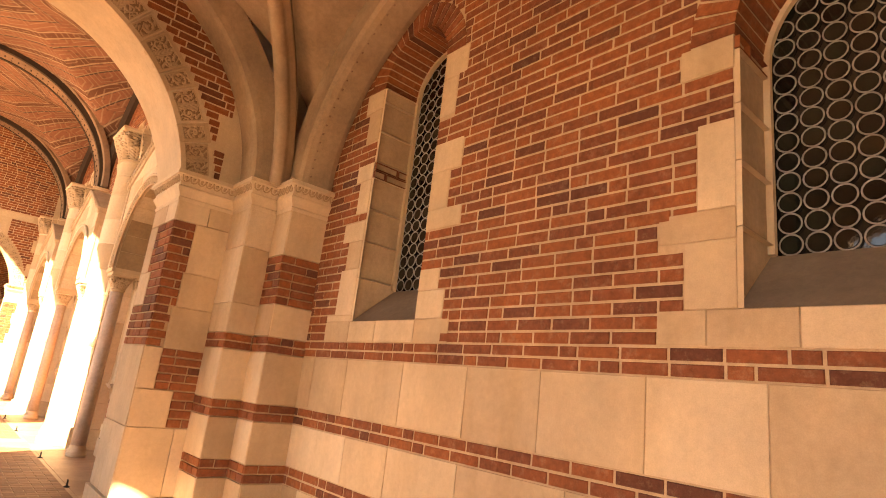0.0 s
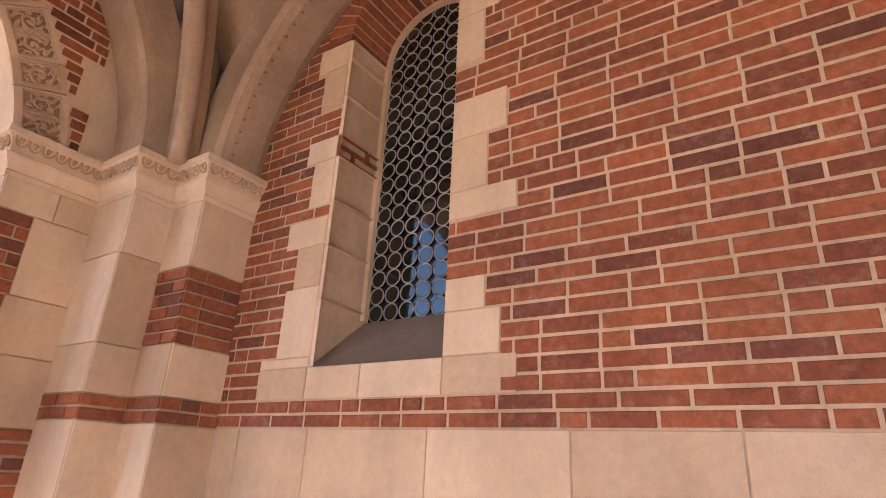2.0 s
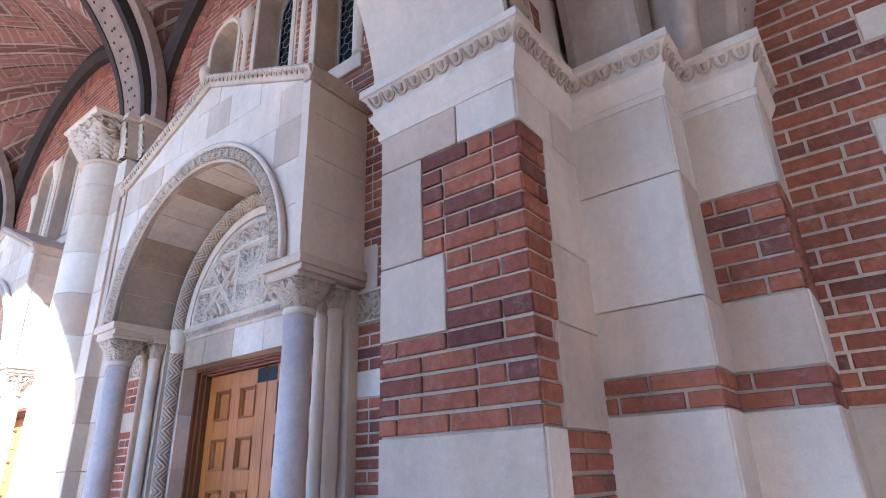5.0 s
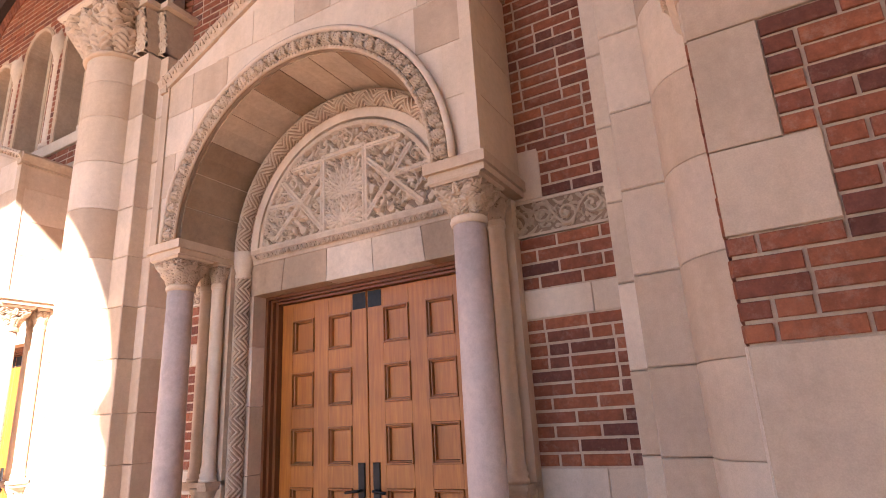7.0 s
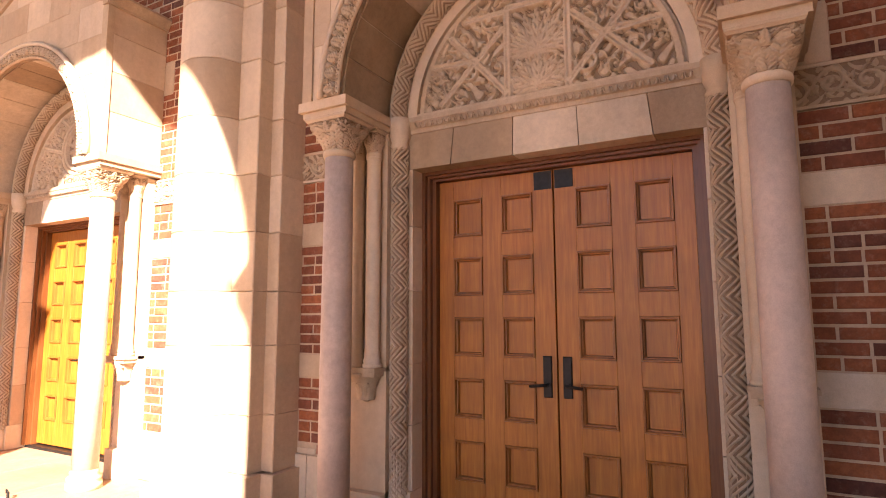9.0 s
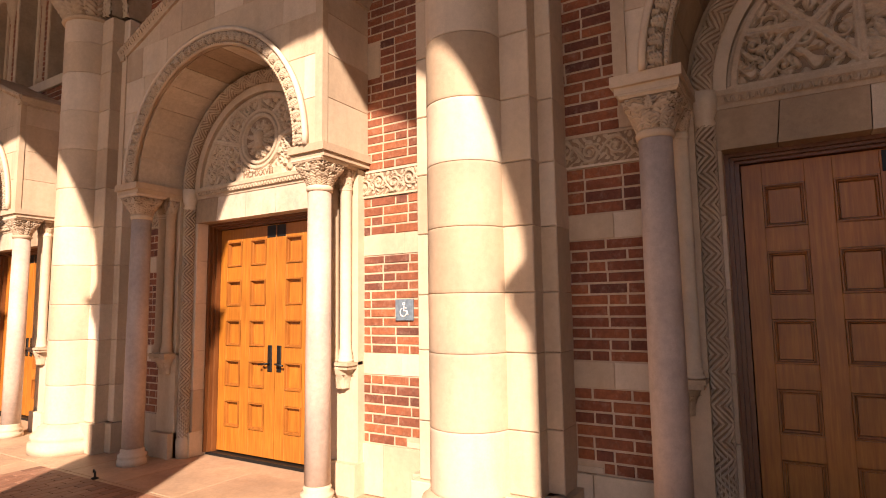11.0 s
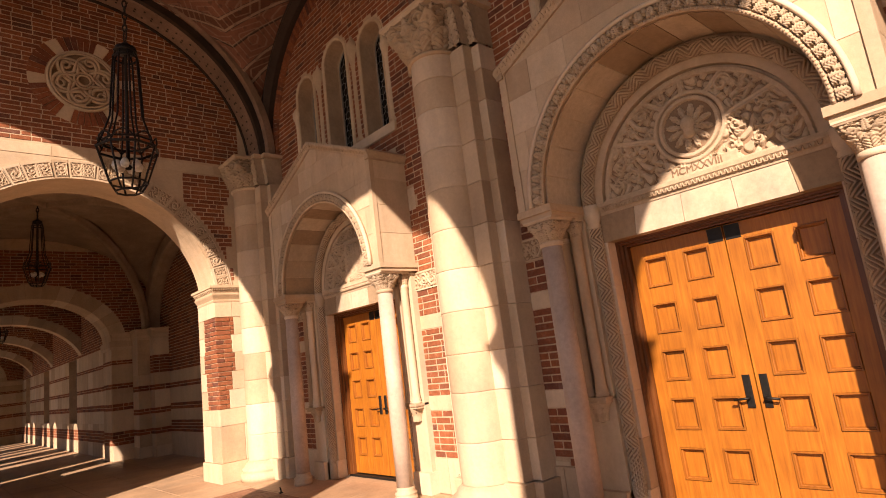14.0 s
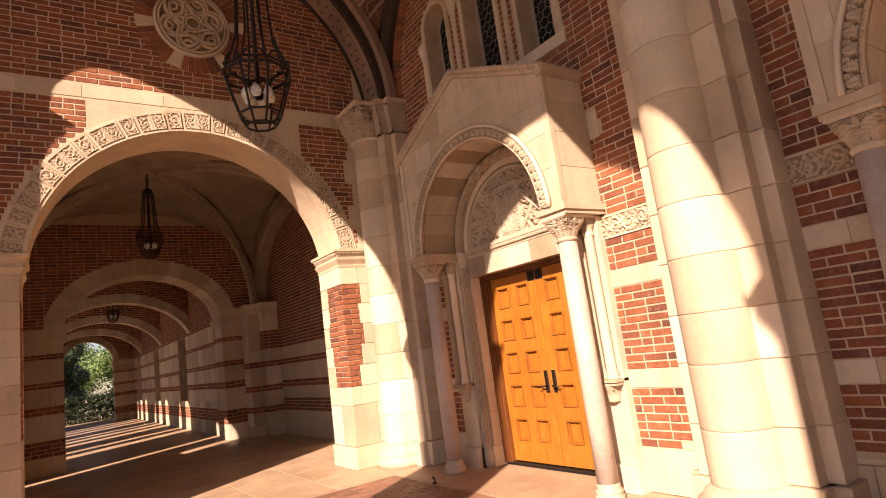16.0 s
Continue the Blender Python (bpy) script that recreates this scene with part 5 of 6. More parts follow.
    grid(mb, np.stack([0.705 - (0.056 if number == 2 else 0.080) * np.tanh(2.0 * f) - 0.63, 1.09 * u / keep, ZS + 1.09 * z / keep], -1).reshape(-1, 3).tolist(), nu, nv)
    if number == 2:
        lathe(mb, P(0, 0.665, ZS + 0.458), [(0.03, -0.11), (0.06, -0.09), (0.05, -0.04), (0.065, 0.0), (0.07, 0.04), (0.05, 0.08), (0.02, 0.10)], 16)
    part("strapwork", mb, CARVED, tym)
    if number == 2:
        words = bpy.data.curves.new("inscription", "FONT")
        words.body, words.size, words.extrude, words.align_x = "MCMXXVIII", 0.095, 0.006, "CENTER"
        words.materials.append(GROUND)
        date = new("inscription", words)
        date.parent = tym
        date.matrix_basis = Matrix.Translation(P(0, 0.650, ZS + 0.036)) @ Matrix(((0, 0, -1), (-1, 0, 0), (0, 1, 0))).to_4x4()
        tagged(date, "carved date in roman numerals")
    # dark sheet behind the relief: grime, and hollow shade given as colour
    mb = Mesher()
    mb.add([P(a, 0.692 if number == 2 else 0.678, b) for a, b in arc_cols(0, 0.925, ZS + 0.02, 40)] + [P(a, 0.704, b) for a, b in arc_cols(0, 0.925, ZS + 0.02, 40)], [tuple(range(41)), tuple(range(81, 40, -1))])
    part("carved_ground", mb, GROUND, tym, "grimy sunk ground with painted-in shade between the carving")
    # lintel of joggled stones with an egg row above
    cuts = [-1.17, -0.72, -0.26, 0.2, 0.68, 1.17]
    for a, b in zip(cuts, cuts[1:]):
        mb = Mesher()
        e = 0.05
        pts = [P(u, dd, z) for dd in (0.66, 0.82) for u, z in ((a + 0.003 + e * (a / 1.2), 2.70), (b - 0.003 + e * (b / 1.2), 2.70), (b - 0.003 - e * (b / 1.2) * 0, 2.985), (a + 0.003, 2.985))]
        mb.add(pts, [(0, 1, 2, 3), (7, 6, 5, 4), (0, 4, 5, 1), (2, 6, 7, 3), (0, 3, 7, 4), (1, 2, 6, 5)])
        part("lintel_stone", mb, TWOTONE, ob)
    mb = Mesher()
    sweep(mb, [(P(-1.13, 0.66, 2.98), (0, 0, 1), (-1, 0, 0)), (P(1.13, 0.66, 2.98), (0, 0, 1), (-1, 0, 0))], [(0, -0.1), (0, 0.01), (0.03, 0.012), (0.07, 0.035), (0.085, 0.05), (0.12, 0.05), (0.12, -0.1)], smooth=False)
    for k in range(40):
        u = -1.0 + 2.0 * (k + 0.5) / 40
        tube(mb, [P(u - 0.021, 0.615, 3.052), P(u - 0.014, 0.628, 3.018), P(u + 0.014, 0.628, 3.018), P(u + 0.021, 0.615, 3.052)], 0.0085, 5)
    part("lintel_moulding", mb, CARVED, ob, "egg and dart moulding")
    for s in (-1, 1):
        # jamb stones beside the door
        zs = [0.0, 0.28, 0.75, 1.2, 1.75, 2.25, 2.70]
        for a, b in zip(zs, zs[1:]):
            mb = Mesher()
            u0, u1 = sorted((s * 1.04, s * 1.16))
            chamfered(mb, P, u0, u1, a + 0.002, b - 0.002, 0.66 if a else 0.63, 1.02, 0.004)
            part("jamb_stone", mb, STONE, ob)
        # zigzag shaft
        mb = Mesher()
        lathe(mb, P(s * 1.135, 0.62, 0), [(0.08, 0.0), (0.08, 0.2), (0.062, 0.22), (0.055, 2.86), (0.078, 2.88), (0.064, 2.91), (0.084, 2.96), (0.092, 3.1)], 16)
        part("shaft_core", mb, STONE, ob)
        mb = Mesher()
        o = Vector(P(s * 1.135, 0.62, 0))
        chevron_rope(mb, [(o + Vector((0, 0, 0.23 + 2.63 * k / 440)), Vector((0, 1, 0)), Vector((-1, 0, 0))) for k in range(441)], 0.066, 2.63)
        zz = part("zigzag_shaft", mb, CARVED, ob, "jamb shaft carved with zigzag")
        # dark core again, colouring dirt and shade into the shaft's grooves
        mb = Mesher()
        lathe(mb, P(s * 1.135, 0.62, 0), [(0.061, 0.24), (0.061, 2.85)], 24)
        part("groove_ground", mb, GROUND, zz, "grime and painted-in shade of the carved grooves")
        # plain return behind, with paired colonnettes on a corbel
        mb = Mesher()
        u0, u1 = sorted((s * 1.19, s * 1.52))
        box(mb, P, u0, u1, 0.53, 0.64, 0.0, 2.97)
        box(mb, P, min(s * 1.19, s * 1.54), max(s * 1.19, s * 1.54), 0.46, 0.64, 0.0, 0.28)
        part("pilaster", mb, STONE, ob)
        for uo in (1.275, 1.425):
            mb = Mesher()
            lathe(mb, P(s * uo, 0.47, 0), [(0.072, 1.18), (0.072, 1.205), (0.060, 1.21), (0.071, 1.235), (0.058, 1.25), (0.063, 1.275), (0.054, 1.30), (0.054, 2.75), (0.064, 2.77), (0.056, 2.79)], 18)
            part("colonnette", mb, STONE, ob)
        for uo in (1.275, 1.425):
            small = new("small_capital")
            small.parent = ob
            small.location = P(s * uo, 0.47, 2.78)
            capital_parts(small, (0, 0, 0), 0.055, 0.205, 0.075, 6)
        mb = Mesher()
        box(mb, P, min(s * 1.19, s * 1.52), max(s * 1.19, s * 1.52), 0.38, 0.6, 1.15, 1.18)
        box(mb, P, min(s * 1.205, s * 1.505), max(s * 1.205, s * 1.505), 0.40, 0.6, 1.115, 1.15)
        lathe(mb, P(s * 1.355, 0.52, 0.92), [(0.01, 0.0), (0.05, 0.02), (0.06, 0.05), (0.10, 0.14), (0.13, 0.20), (0.13, 0.22)], 14)
        for k in range(5):
            a = math.pi * (0.55 + 0.9 * k / 4)
            o = Vector((math.cos(a), math.sin(a), 0))
            leaf(mb, Vector(P(s * 1.355, 0.52, 0.94)) + o * 0.05, o, (0, 0, 1), (-o.y, o.x, 0), 0.18, 0.05, 0.07)
        part("corbel", mb, CARVED, ob, "carved leaf corbel")
        # free column in front
        mb = Mesher()
        lathe(mb, P(s * 1.375, 0.17, 0), [(0.15, 0.0), (0.15, 0.06), (0.13, 0.065), (0.145, 0.09), (0.145, 0.11), (0.115, 0.13), (0.125, 0.155), (0.105, 0.18)], 28)
        part("column_base", mb, STONE, ob)
        mb = Mesher()
        lathe(mb, P(s * 1.375, 0.17, 0), [(0.112, 0.18), (0.111, 1.2), (0.103, 2.73)], 32)
        part("column_shaft", mb, SHAFT, ob, "smooth grey pink marble shaft")
        cap = new("column_capital")
        cap.parent = ob
        cap.location = P(s * 1.375, 0.17, 2.73)
        capital_parts(cap, (0, 0, 0), 0.105, 0.255, 0.178, 7)
        mb = Mesher()
        u0, u1 = sorted((s * 1.17, s * 1.60))
        box(mb, P, u0 + 0.02, u1 - 0.02, 0.0, 0.66, 2.985, 3.03)
        box(mb, P, u0, u1, -0.03, 0.66, 3.03, 3.10)
        part("impost", mb, STONE, ob)
    return ob


def door_pair(c, number):
    ob = thing(f"door_{number}", (WALL_P, c, 0), "closed pair of panelled golden oak doors", "door", kind="structure")
    P = lambda u, d, z: (d, u, z)
    D = 0.30
    mb = Mesher()
    for s in (-1, 1):
        box(mb, P, min(s * 0.955, s * 1.05), max(s * 0.955, s * 1.05), D - 0.05, D + 0.1, 0.03, 2.70)
        box(mb, P, min(s * 0.985, s * 1.052), max(s * 0.985, s * 1.052), D - 0.09, D - 0.05, 0.03, 2.70)
        box(mb, P, min(s * 1.012, s * 1.054), max(s * 1.012, s * 1.054), D - 0.125, D - 0.09, 0.03, 2.70)
    box(mb, P, -0.955, 0.955, D - 0.05, D + 0.1, 2.635, 2.70)
    box(mb, P, -0.985, 0.985, D - 0.09, D - 0.05, 2.655, 2.702)
    box(mb, P, -1.012, 1.012, D - 0.125, D - 0.09, 2.675, 2.704)
    part("door_frame", mb, OAKDARK, ob, "dark oak frame")
    mb = Mesher()
    box(mb, P, -1.04, 1.04, D - 0.08, D + 0.2, -0.02, 0.03)
    part("threshold", mb, IRON, ob, "dark metal threshold")
    for s in (-1, 1):
        lo, hi = sorted((s * 0.006, s * 0.95))
        leafo = new("door_leaf")
        leafo.parent = ob
        mb = Mesher()
        TOP = 2.63
        box(mb, P, lo, hi, D + 0.040, D + 0.05, 0.045, TOP)
        part("backing", mb, OAK, leafo)
        pw = 0.252
        starts = sorted((s * 0.161, s * 0.571) if s > 0 else (-0.161 - pw, -0.571 - pw))
        holes = [(0.325 + 0.463 * k, 0.622 + 0.463 * k) for k in range(5)]
        for a, b in ((lo, starts[0]), (starts[0] + pw, starts[1]), (starts[1] + pw, hi)):
            mb = Mesher()
            chamfered(mb, P, a, b, 0.045, TOP, D, D + 0.03, 0.002)
            part("stile", mb, OAK, leafo)
        zr = [0.045] + [q for h in holes for q in h] + [TOP]
        for k in range(0, len(zr), 2):
            mb = Mesher()
            for a in starts:
                chamfered(mb, P, a, a + pw, zr[k], zr[k + 1], D, D + 0.03, 0.002)
            part("rail", mb, OAK, leafo)
        for z0, z1 in holes:
            for a in starts:
                # moulding ring in darkened oak, groove shade and dirt as colour
                mb = Mesher()
                q = [(0.0, -0.002), (0.004, -0.014), (0.013, -0.014), (0.018, 0.006), (0.025, 0.008), (0.032, 0.036)]
                ring = lambda e, dd: [P(a + e, D + dd, z0 + e), P(a + pw - e, D + dd, z0 + e), P(a + pw - e, D + dd, z1 - e), P(a + e, D + dd, z1 - e)]
                mb.add([p for e, dd in q for p in ring(e, dd)], [(j * 4 + i, j * 4 + (i + 1) % 4, j * 4 + 4 + (i + 1) % 4, j * 4 + 4 + i) for j in range(5) for i in range(4)])
                part("panel_moulding", mb, OAKEDGE, leafo, "oak moulding darkened for groove dirt and shade")
                mb = Mesher()
                mb.add(ring(0.030, 0.034) + ring(0.030, 0.038), [(0, 1, 2, 3), (7, 6, 5, 4), (0, 4, 5, 1), (1, 5, 6, 2), (2, 6, 7, 3), (3, 7, 4, 0)])
                part("panel", mb, OAK, leafo)
        mb = Mesher()
        a, b = sorted((s * 0.04, s * 0.105))
        chamfered(mb, P, a, b, 0.98, 1.27, D - 0.014, D + 0.01, 0.006)
        hp = part("handle_plate", mb, IRON, leafo, "black iron handle plate")
        mb = Mesher()
        tube(mb, [P(s * 0.072, D - 0.01, 1.07), P(s * 0.072, D - 0.06, 1.07), P(s * 0.10, D - 0.065, 1.068), P(s * 0.19, D - 0.062, 1.058)], 0.011, 8)
        part("lever", mb, IRON, hp)
        mb = Mesher()
        a, b = sorted((s * 0.012, s * 0.148))
        chamfered(mb, P, a, b, 2.485, 2.622, D - 0.004, D + 0.01, 0.002)
        part("closer_plate", mb, IRON, leafo, "small dark plate")
    return ob


for k, c in enumerate(DOORS):
    portal(c, k + 1)
    door_pair(c, k + 1)

# ---- clerestory windows ----
def clerestory(c, number):
    ob = thing(f"window_{number}", (WALL_P, c, 5.3), "triple round-headed leaded window with stone colonnettes", "window", kind="structure")
    P = lambda u, d, z: (d, u, z - 5.3)
    mb = Mesher()
    chamfered(mb, P, -1.5, 1.5, 5.14, 5.30, -0.05, 0.45, 0.01)
    part("window_sill", mb, STONE, ob)
    for dc, r, zs, rise in LIGHTS:
        mb = Mesher()
        mb.add([P(dc - r, 0.33, 5.3), P(dc + r, 0.33, 5.3)] + [P(u, 0.33, z) for u, z in reversed(arc_cols(dc, r, zs, 16))], [tuple(range(19))])
        pane = part("pane", mb, LEADGLASS, ob, "dark leaded glass")
        mb = Mesher()
        k = 0
        z = 5.35
        while z < zs + r - 0.08:
            hw = r if z < zs else math.sqrt(max(0.0, r * r - (z - zs) ** 2))
            for j in range(-3, 4):
                u = dc + j * 0.13 + (0.065 if k % 2 else 0)
                if abs(u - dc) < hw - 0.05:
                    hexa = [P(u + 0.075 * math.cos(a), 0.32, z + 0.075 * math.sin(a)) for a in [math.pi / 6 + math.pi * q / 3 for q in range(7)]]
                    tube(mb, hexa, 0.005, 4)
            z += 0.1126
            k += 1
        tube(mb, [P(dc - r + 0.012, 0.31, 5.3)] + [P(u, 0.31, zz) for u, zz in arc_cols(dc, r - 0.012, zs, 16)] + [P(dc + r - 0.012, 0.31, 5.3)], 0.014, 5)
        part("lead_cames", mb, DARKLEAD, ob)
        mb = Mesher()
        path = [(P(dc - r, 0, 5.3), (0, -1, 0), (-1, 0, 0))] + [q for q in reversed(arch_path(P, dc, zs, r, 0, 16))] + [(P(dc + r, 0, 5.3), (0, 1, 0), (-1, 0, 0))]
        sweep(mb, path, [(-0.002, -0.34), (0.05, -0.34), (0.07, 0.012), (0.04, 0.03), (0.008, 0.012)], smooth=False)
        part("window_frame", mb, STONE, ob)
    for u in (-0.55, 0.55):
        mb = Mesher()
        lathe(mb, P(u, 0.02, 5.3), [(0.09, 0.0), (0.09, 0.05), (0.065, 0.08), (0.06, 0.10), (0.055, 1.30), (0.07, 1.32), (0.06, 1.35), (0.09, 1.47), (0.12, 1.55), (0.12, 1.72), (0.06, 1.8), (0.01, 1.95)], 18)
        part("colonnette", mb, STONE, ob)
    for u in (-1.43, 1.43):
        mb = Mesher()
        lathe(mb, P(u, 0.02, 5.3), [(0.08, 0.0), (0.08, 0.05), (0.055, 0.08), (0.05, 1.0), (0.06, 1.02), (0.05, 1.05), (0.08, 1.17), (0.10, 1.23), (0.10, 1.3), (0.01, 1.45)], 18)
        part("colonnette", mb, STONE, ob)


for k, c in enumerate(DOORS):
    clerestory(c, k + 3)

# ---- the open arcade ----
PW = side_x_back(WEST1)
g = Mesher()
ARC = [(c, 2.06, -0.1, 6.79, 2.06) for c in DOORS]
wall_with_arches(g, PW, ARCH_A[0], ARCH_B[1], 6.79, 9.9, 0.0, 0.36, [(c, r, 6.79, 6.79, q) for c, r, a, b, q in ARC])
holder("arcade_wall", "pale stone arcade wall with three tall round arches", "wall", g, STONE)


def arcade_pier(y, hw=0.80):
    ob = thing("arcade_pier", ((WEST0 + WEST1) / 2, y, 0), "clustered stone pier of the open arcade", "pier", "arcade piers")
    mb = Mesher()
    box(mb, side_y(0), -0.17, 0.17, -hw + 0.14, hw - 0.14, 0.0, 6.79)
    part("core", mb, STONE, ob)
    for s in (-1, 1):
        mb = Mesher()
        lathe(mb, (0, s * (hw - 0.2), 0), [(0.28, 0.0), (0.28, 0.15), (0.24, 0.2), (0.2, 0.3), (0.2, 6.24)], 24)
        part("shaft", mb, STONE, ob)
        capital_parts(ob, (0, s * (hw - 0.2), 6.24), 0.2, 0.55, 0.28, 8)
    return ob


for y in (7.02, 12.665, 18.305, 23.95):
    arcade_pier(y)
# unseen wall: first opening throws the pier's sun patch, others added for fill light
g = Mesher()
wall_with_arches(g, PW, -9, ARCH_A[0], -0.1, 9.9, 0.0, 0.36, [(1.94, 0.6, 0.85, 4.43, 0.6), (-0.3, 0.9, 0.85, 4.1, 0.9), (-3.2, 0.9, 0.85, 4.1, 0.9)])
holder("wall_west", "unseen stone wall of the side loggia, some arched openings added for fill light", "wall", g, STONE)
g = Mesher()
box(g, side_y(0), -4.6, 4.2, -9.2, -9.0, -0.1, 9.3)
holder("wall_south", "plain wall closing the side loggia", "wall", g, STONE)

# ---- far loggia ----
END_L, END_R = -1.65, 0.82
PB = side_x(WALL_A)
g = Mesher()
slab(g, PB, [(25.0, -0.1), (56, -0.1)], 9.3, 0, 0.4)
wall_b = holder("wall_far_east", "striped stone and brick wall of the far loggia", "wall", g, STONE)
lay(wall_b, [r for z0, z1 in ((0.62, 0.95), (1.235, 1.42), (1.83, 1.99), (2.3, 6.0)) for r in brick_rows(PB, z0, z1, lambda z: [(25.1, 32.3)])], BRICK, "brick", "brickwork", 0.004, 0)
for nm, x0, x1, y0, y1, bands in (("pilaster_3", 2.53, 2.95, 25.63, 25.99, BANDS_C), ("pilaster_4", 2.24, 2.96, 25.13, 25.64, BANDS_B)):
    striped_pier(nm, x0, x1, y0, y1, bands, (0, 20, 2), True)

for nm, x0, x1, y0, y1, bands in (("pilaster_5", 2.53, 2.95, 31.4, 31.76, BANDS_C), ("pilaster_6", 2.20, 2.96, 31.75, 32.3, BANDS_B)):
    striped_pier(nm, x0, x1, y0, y1, bands, (0, 20, 2))
g = Mesher()
cornice(g, [(2.95, 31.4, 0, -1), (2.53, 31.4, -1, -1), (2.53, 31.75, -1, -1), (2.20, 31.75, -1, -1), (2.20, 32.3, -1, -1), (1.72, 32.3, -1, -1), (1.72, 33.3, -1, 0)])
holder("cornice_5", "moulded stone cornice of the far pier", "cornice", g, STONE)


def far_arch(y, x0, x1, spring, rise, depth=0.9, label="striped stone and brick cross arch of the far loggia"):
    c, r = (x0 + x1) / 2, (x1 - x0) / 2
    g = Mesher()
    P = side_y(y)
    wall_with_arches(g, P, WEST0, 3.0, -0.1, 9.3, 0.0, depth, [(c, r, -0.1, spring, rise)])
    ob = holder("far_cross_arch", label, "arch", g, MORTAR)
    rows, stones = [], []
    bands = [(0.42, 0.8), (1.38, 1.575), (1.99, 2.14), (2.67, 2.80)]
    for z0, z1 in bands:
        rows += brick_rows(P, z0, z1, lambda z: [(-3.7, x0), (x1, 2.95)], 0)
        rows += brick_rows(side_x(x1), z0, z1, lambda z: [(y, y + depth)], 1) + brick_rows(side_x_back(x0), z0, z1, lambda z: [(y, y + depth)], 1)
    zs = [0.0] + [q for h in bands for q in h] + [spring]
    for z0, z1 in zip(zs[::2], zs[1::2]):
        if z1 - z0 > 0.05:
            for Q, u0, u1 in ((P, -3.7, x0), (P, x1, 2.95), (side_x(x1), y, y + depth), (side_x_back(x0), y, y + depth)):
                stones += block_rows(Q, u0, u1, z0, z1, [0.7])
    ring = 0.40 if y < 33 else 0.30
    rows += brick_rows(P, spring + 0.1, 6.0, lambda z: minus([(-3.7, 2.95)], tuple(c + q * (r + ring) * math.sqrt(max(0.0, 1 - ((z - spring) / (rise + ring)) ** 2)) for q in (-1, 1))))
    lay(ob, rows, BRICK, "brick", "brickwork", 0.004, 0)
    lay(ob, stones, STONE, "stone_block", "stone_blocks", 0.004, 0)
    n = 17
    for i in range(n):
        b0, b1 = math.pi * i / n, math.pi * (i + 1) / n
        pts = [P(c + (r - 0.006 + e) * math.cos(q), d, spring + (rise - 0.006 + e) * math.sin(q)) for d in (-0.02, depth + 0.02) for q in (b0 + 0.004, (b0 + b1) / 2, b1 - 0.004) for e in (0.0, ring)]
        mb = Mesher()
        mb.add(pts, [(0, 1, 3, 2), (2, 3, 5, 4), (6, 8, 9, 7), (8, 10, 11, 9), (0, 6, 7, 1), (4, 5, 11, 10), (1, 7, 9, 3), (3, 9, 11, 5), (0, 2, 8, 6), (2, 4, 10, 8)])
        part("voussoir", mb, STONE, ob)
    mb = Mesher()
    for u0, u1 in ((x1 - 0.06, 2.95), (-3.7, x0 + 0.06)):
        box(mb, P, u0, u1, -0.06, depth + 0.06, spring - 0.12, spring + 0.04)
        box(mb, P, u0 + (0.02 if u0 > 0 else 0), u1 - (0.02 if u0 < 0 else 0), -0.03, depth + 0.03, spring - 0.2, spring - 0.12)
    part("impost", mb, STONE, ob)


FAR_X, BAY = 1.83, 6.1
P = side_x(FAR_X)
NICHES = [(38.35 + BAY * k, 39.85 + BAY * k) for k in range(3)]
g = Mesher()
cuts = [33.2] + [q for n in NICHES for q in n] + [53.6]
for a, b in zip(cuts[::2], cuts[1::2]):
    slab(g, P, [(a, -0.1), (b, -0.1)], 6.1, 0, 0.6)
for a, b in NICHES:
    slab(g, P, [(a, -0.1), (b, -0.1)], 1.0, 0, 0.6)
    slab(g, P, [(a, 3.3), (b, 3.3)], 6.1, 0, 0.6)
far_side = holder("wall_far_side", "striped stone and brick side wall of the far loggia with dark openings", "wall", g, MORTAR)
far_bands = ((0.42, 0.8), (1.38, 1.575), (1.99, 2.14), (2.67, 2.80), (3.3, 5.9))
free = lambda z: [(33.3, 53.4)] if z < 1.0 or z > 3.3 else list(zip(cuts[::2], cuts[1::2]))
lay(far_side, [r for z0, z1 in far_bands for r in brick_rows(P, z0, z1, free)], BRICK, "brick", "brickwork", 0.004, 0)
rows = []
for z0, z1 in ((0.0, 0.42), (0.8, 1.0), (1.0, 1.38), (1.575, 1.99), (2.14, 2.67), (2.80, 3.3)):
    for a, b in free((z0 + z1) / 2):
        rows += block_rows(P, a, b, z0, z1, [0.9, 0.7])
lay(far_side, rows, STONE, "stone_block", "stone_blocks", 0.003, 0)
g = Mesher()
for a, b in NICHES:
    box(g, P, a, b, 0.45, 0.5, 1.0, 3.3)
    box(g, P, (a + b) / 2 - 0.06, (a + b) / 2 + 0.06, 0.12, 0.24, 1.0, 3.3)
part("dark_glazing", g, TIMBER, far_side, "dark recessed glazing with a timber mullion")
far_arch(32.3, -2.05, 1.65, 3.3, 1.35, 1.0)
for k in range(3):
    far_arch(37.5 + BAY * k, -2.75, 1.95, 2.85, 1.75, 0.45)
far_arch(53.5, END_L, END_R, 3.3, 1.26, 0.6)
g = Mesher()
box(g, side_y(0), -4.4, 3, 33.2, 56, 6.0, 6.2)
for k in range(40):
    box(g, side_y(0), -4.4, 3, 33.4 + 0.5 * k, 33.52 + 0.5 * k, 5.84, 6.0)
holder("ceiling_4", "dark timbered ceiling of the far loggia", "ceiling", g, TIMBER)
g = Mesher()
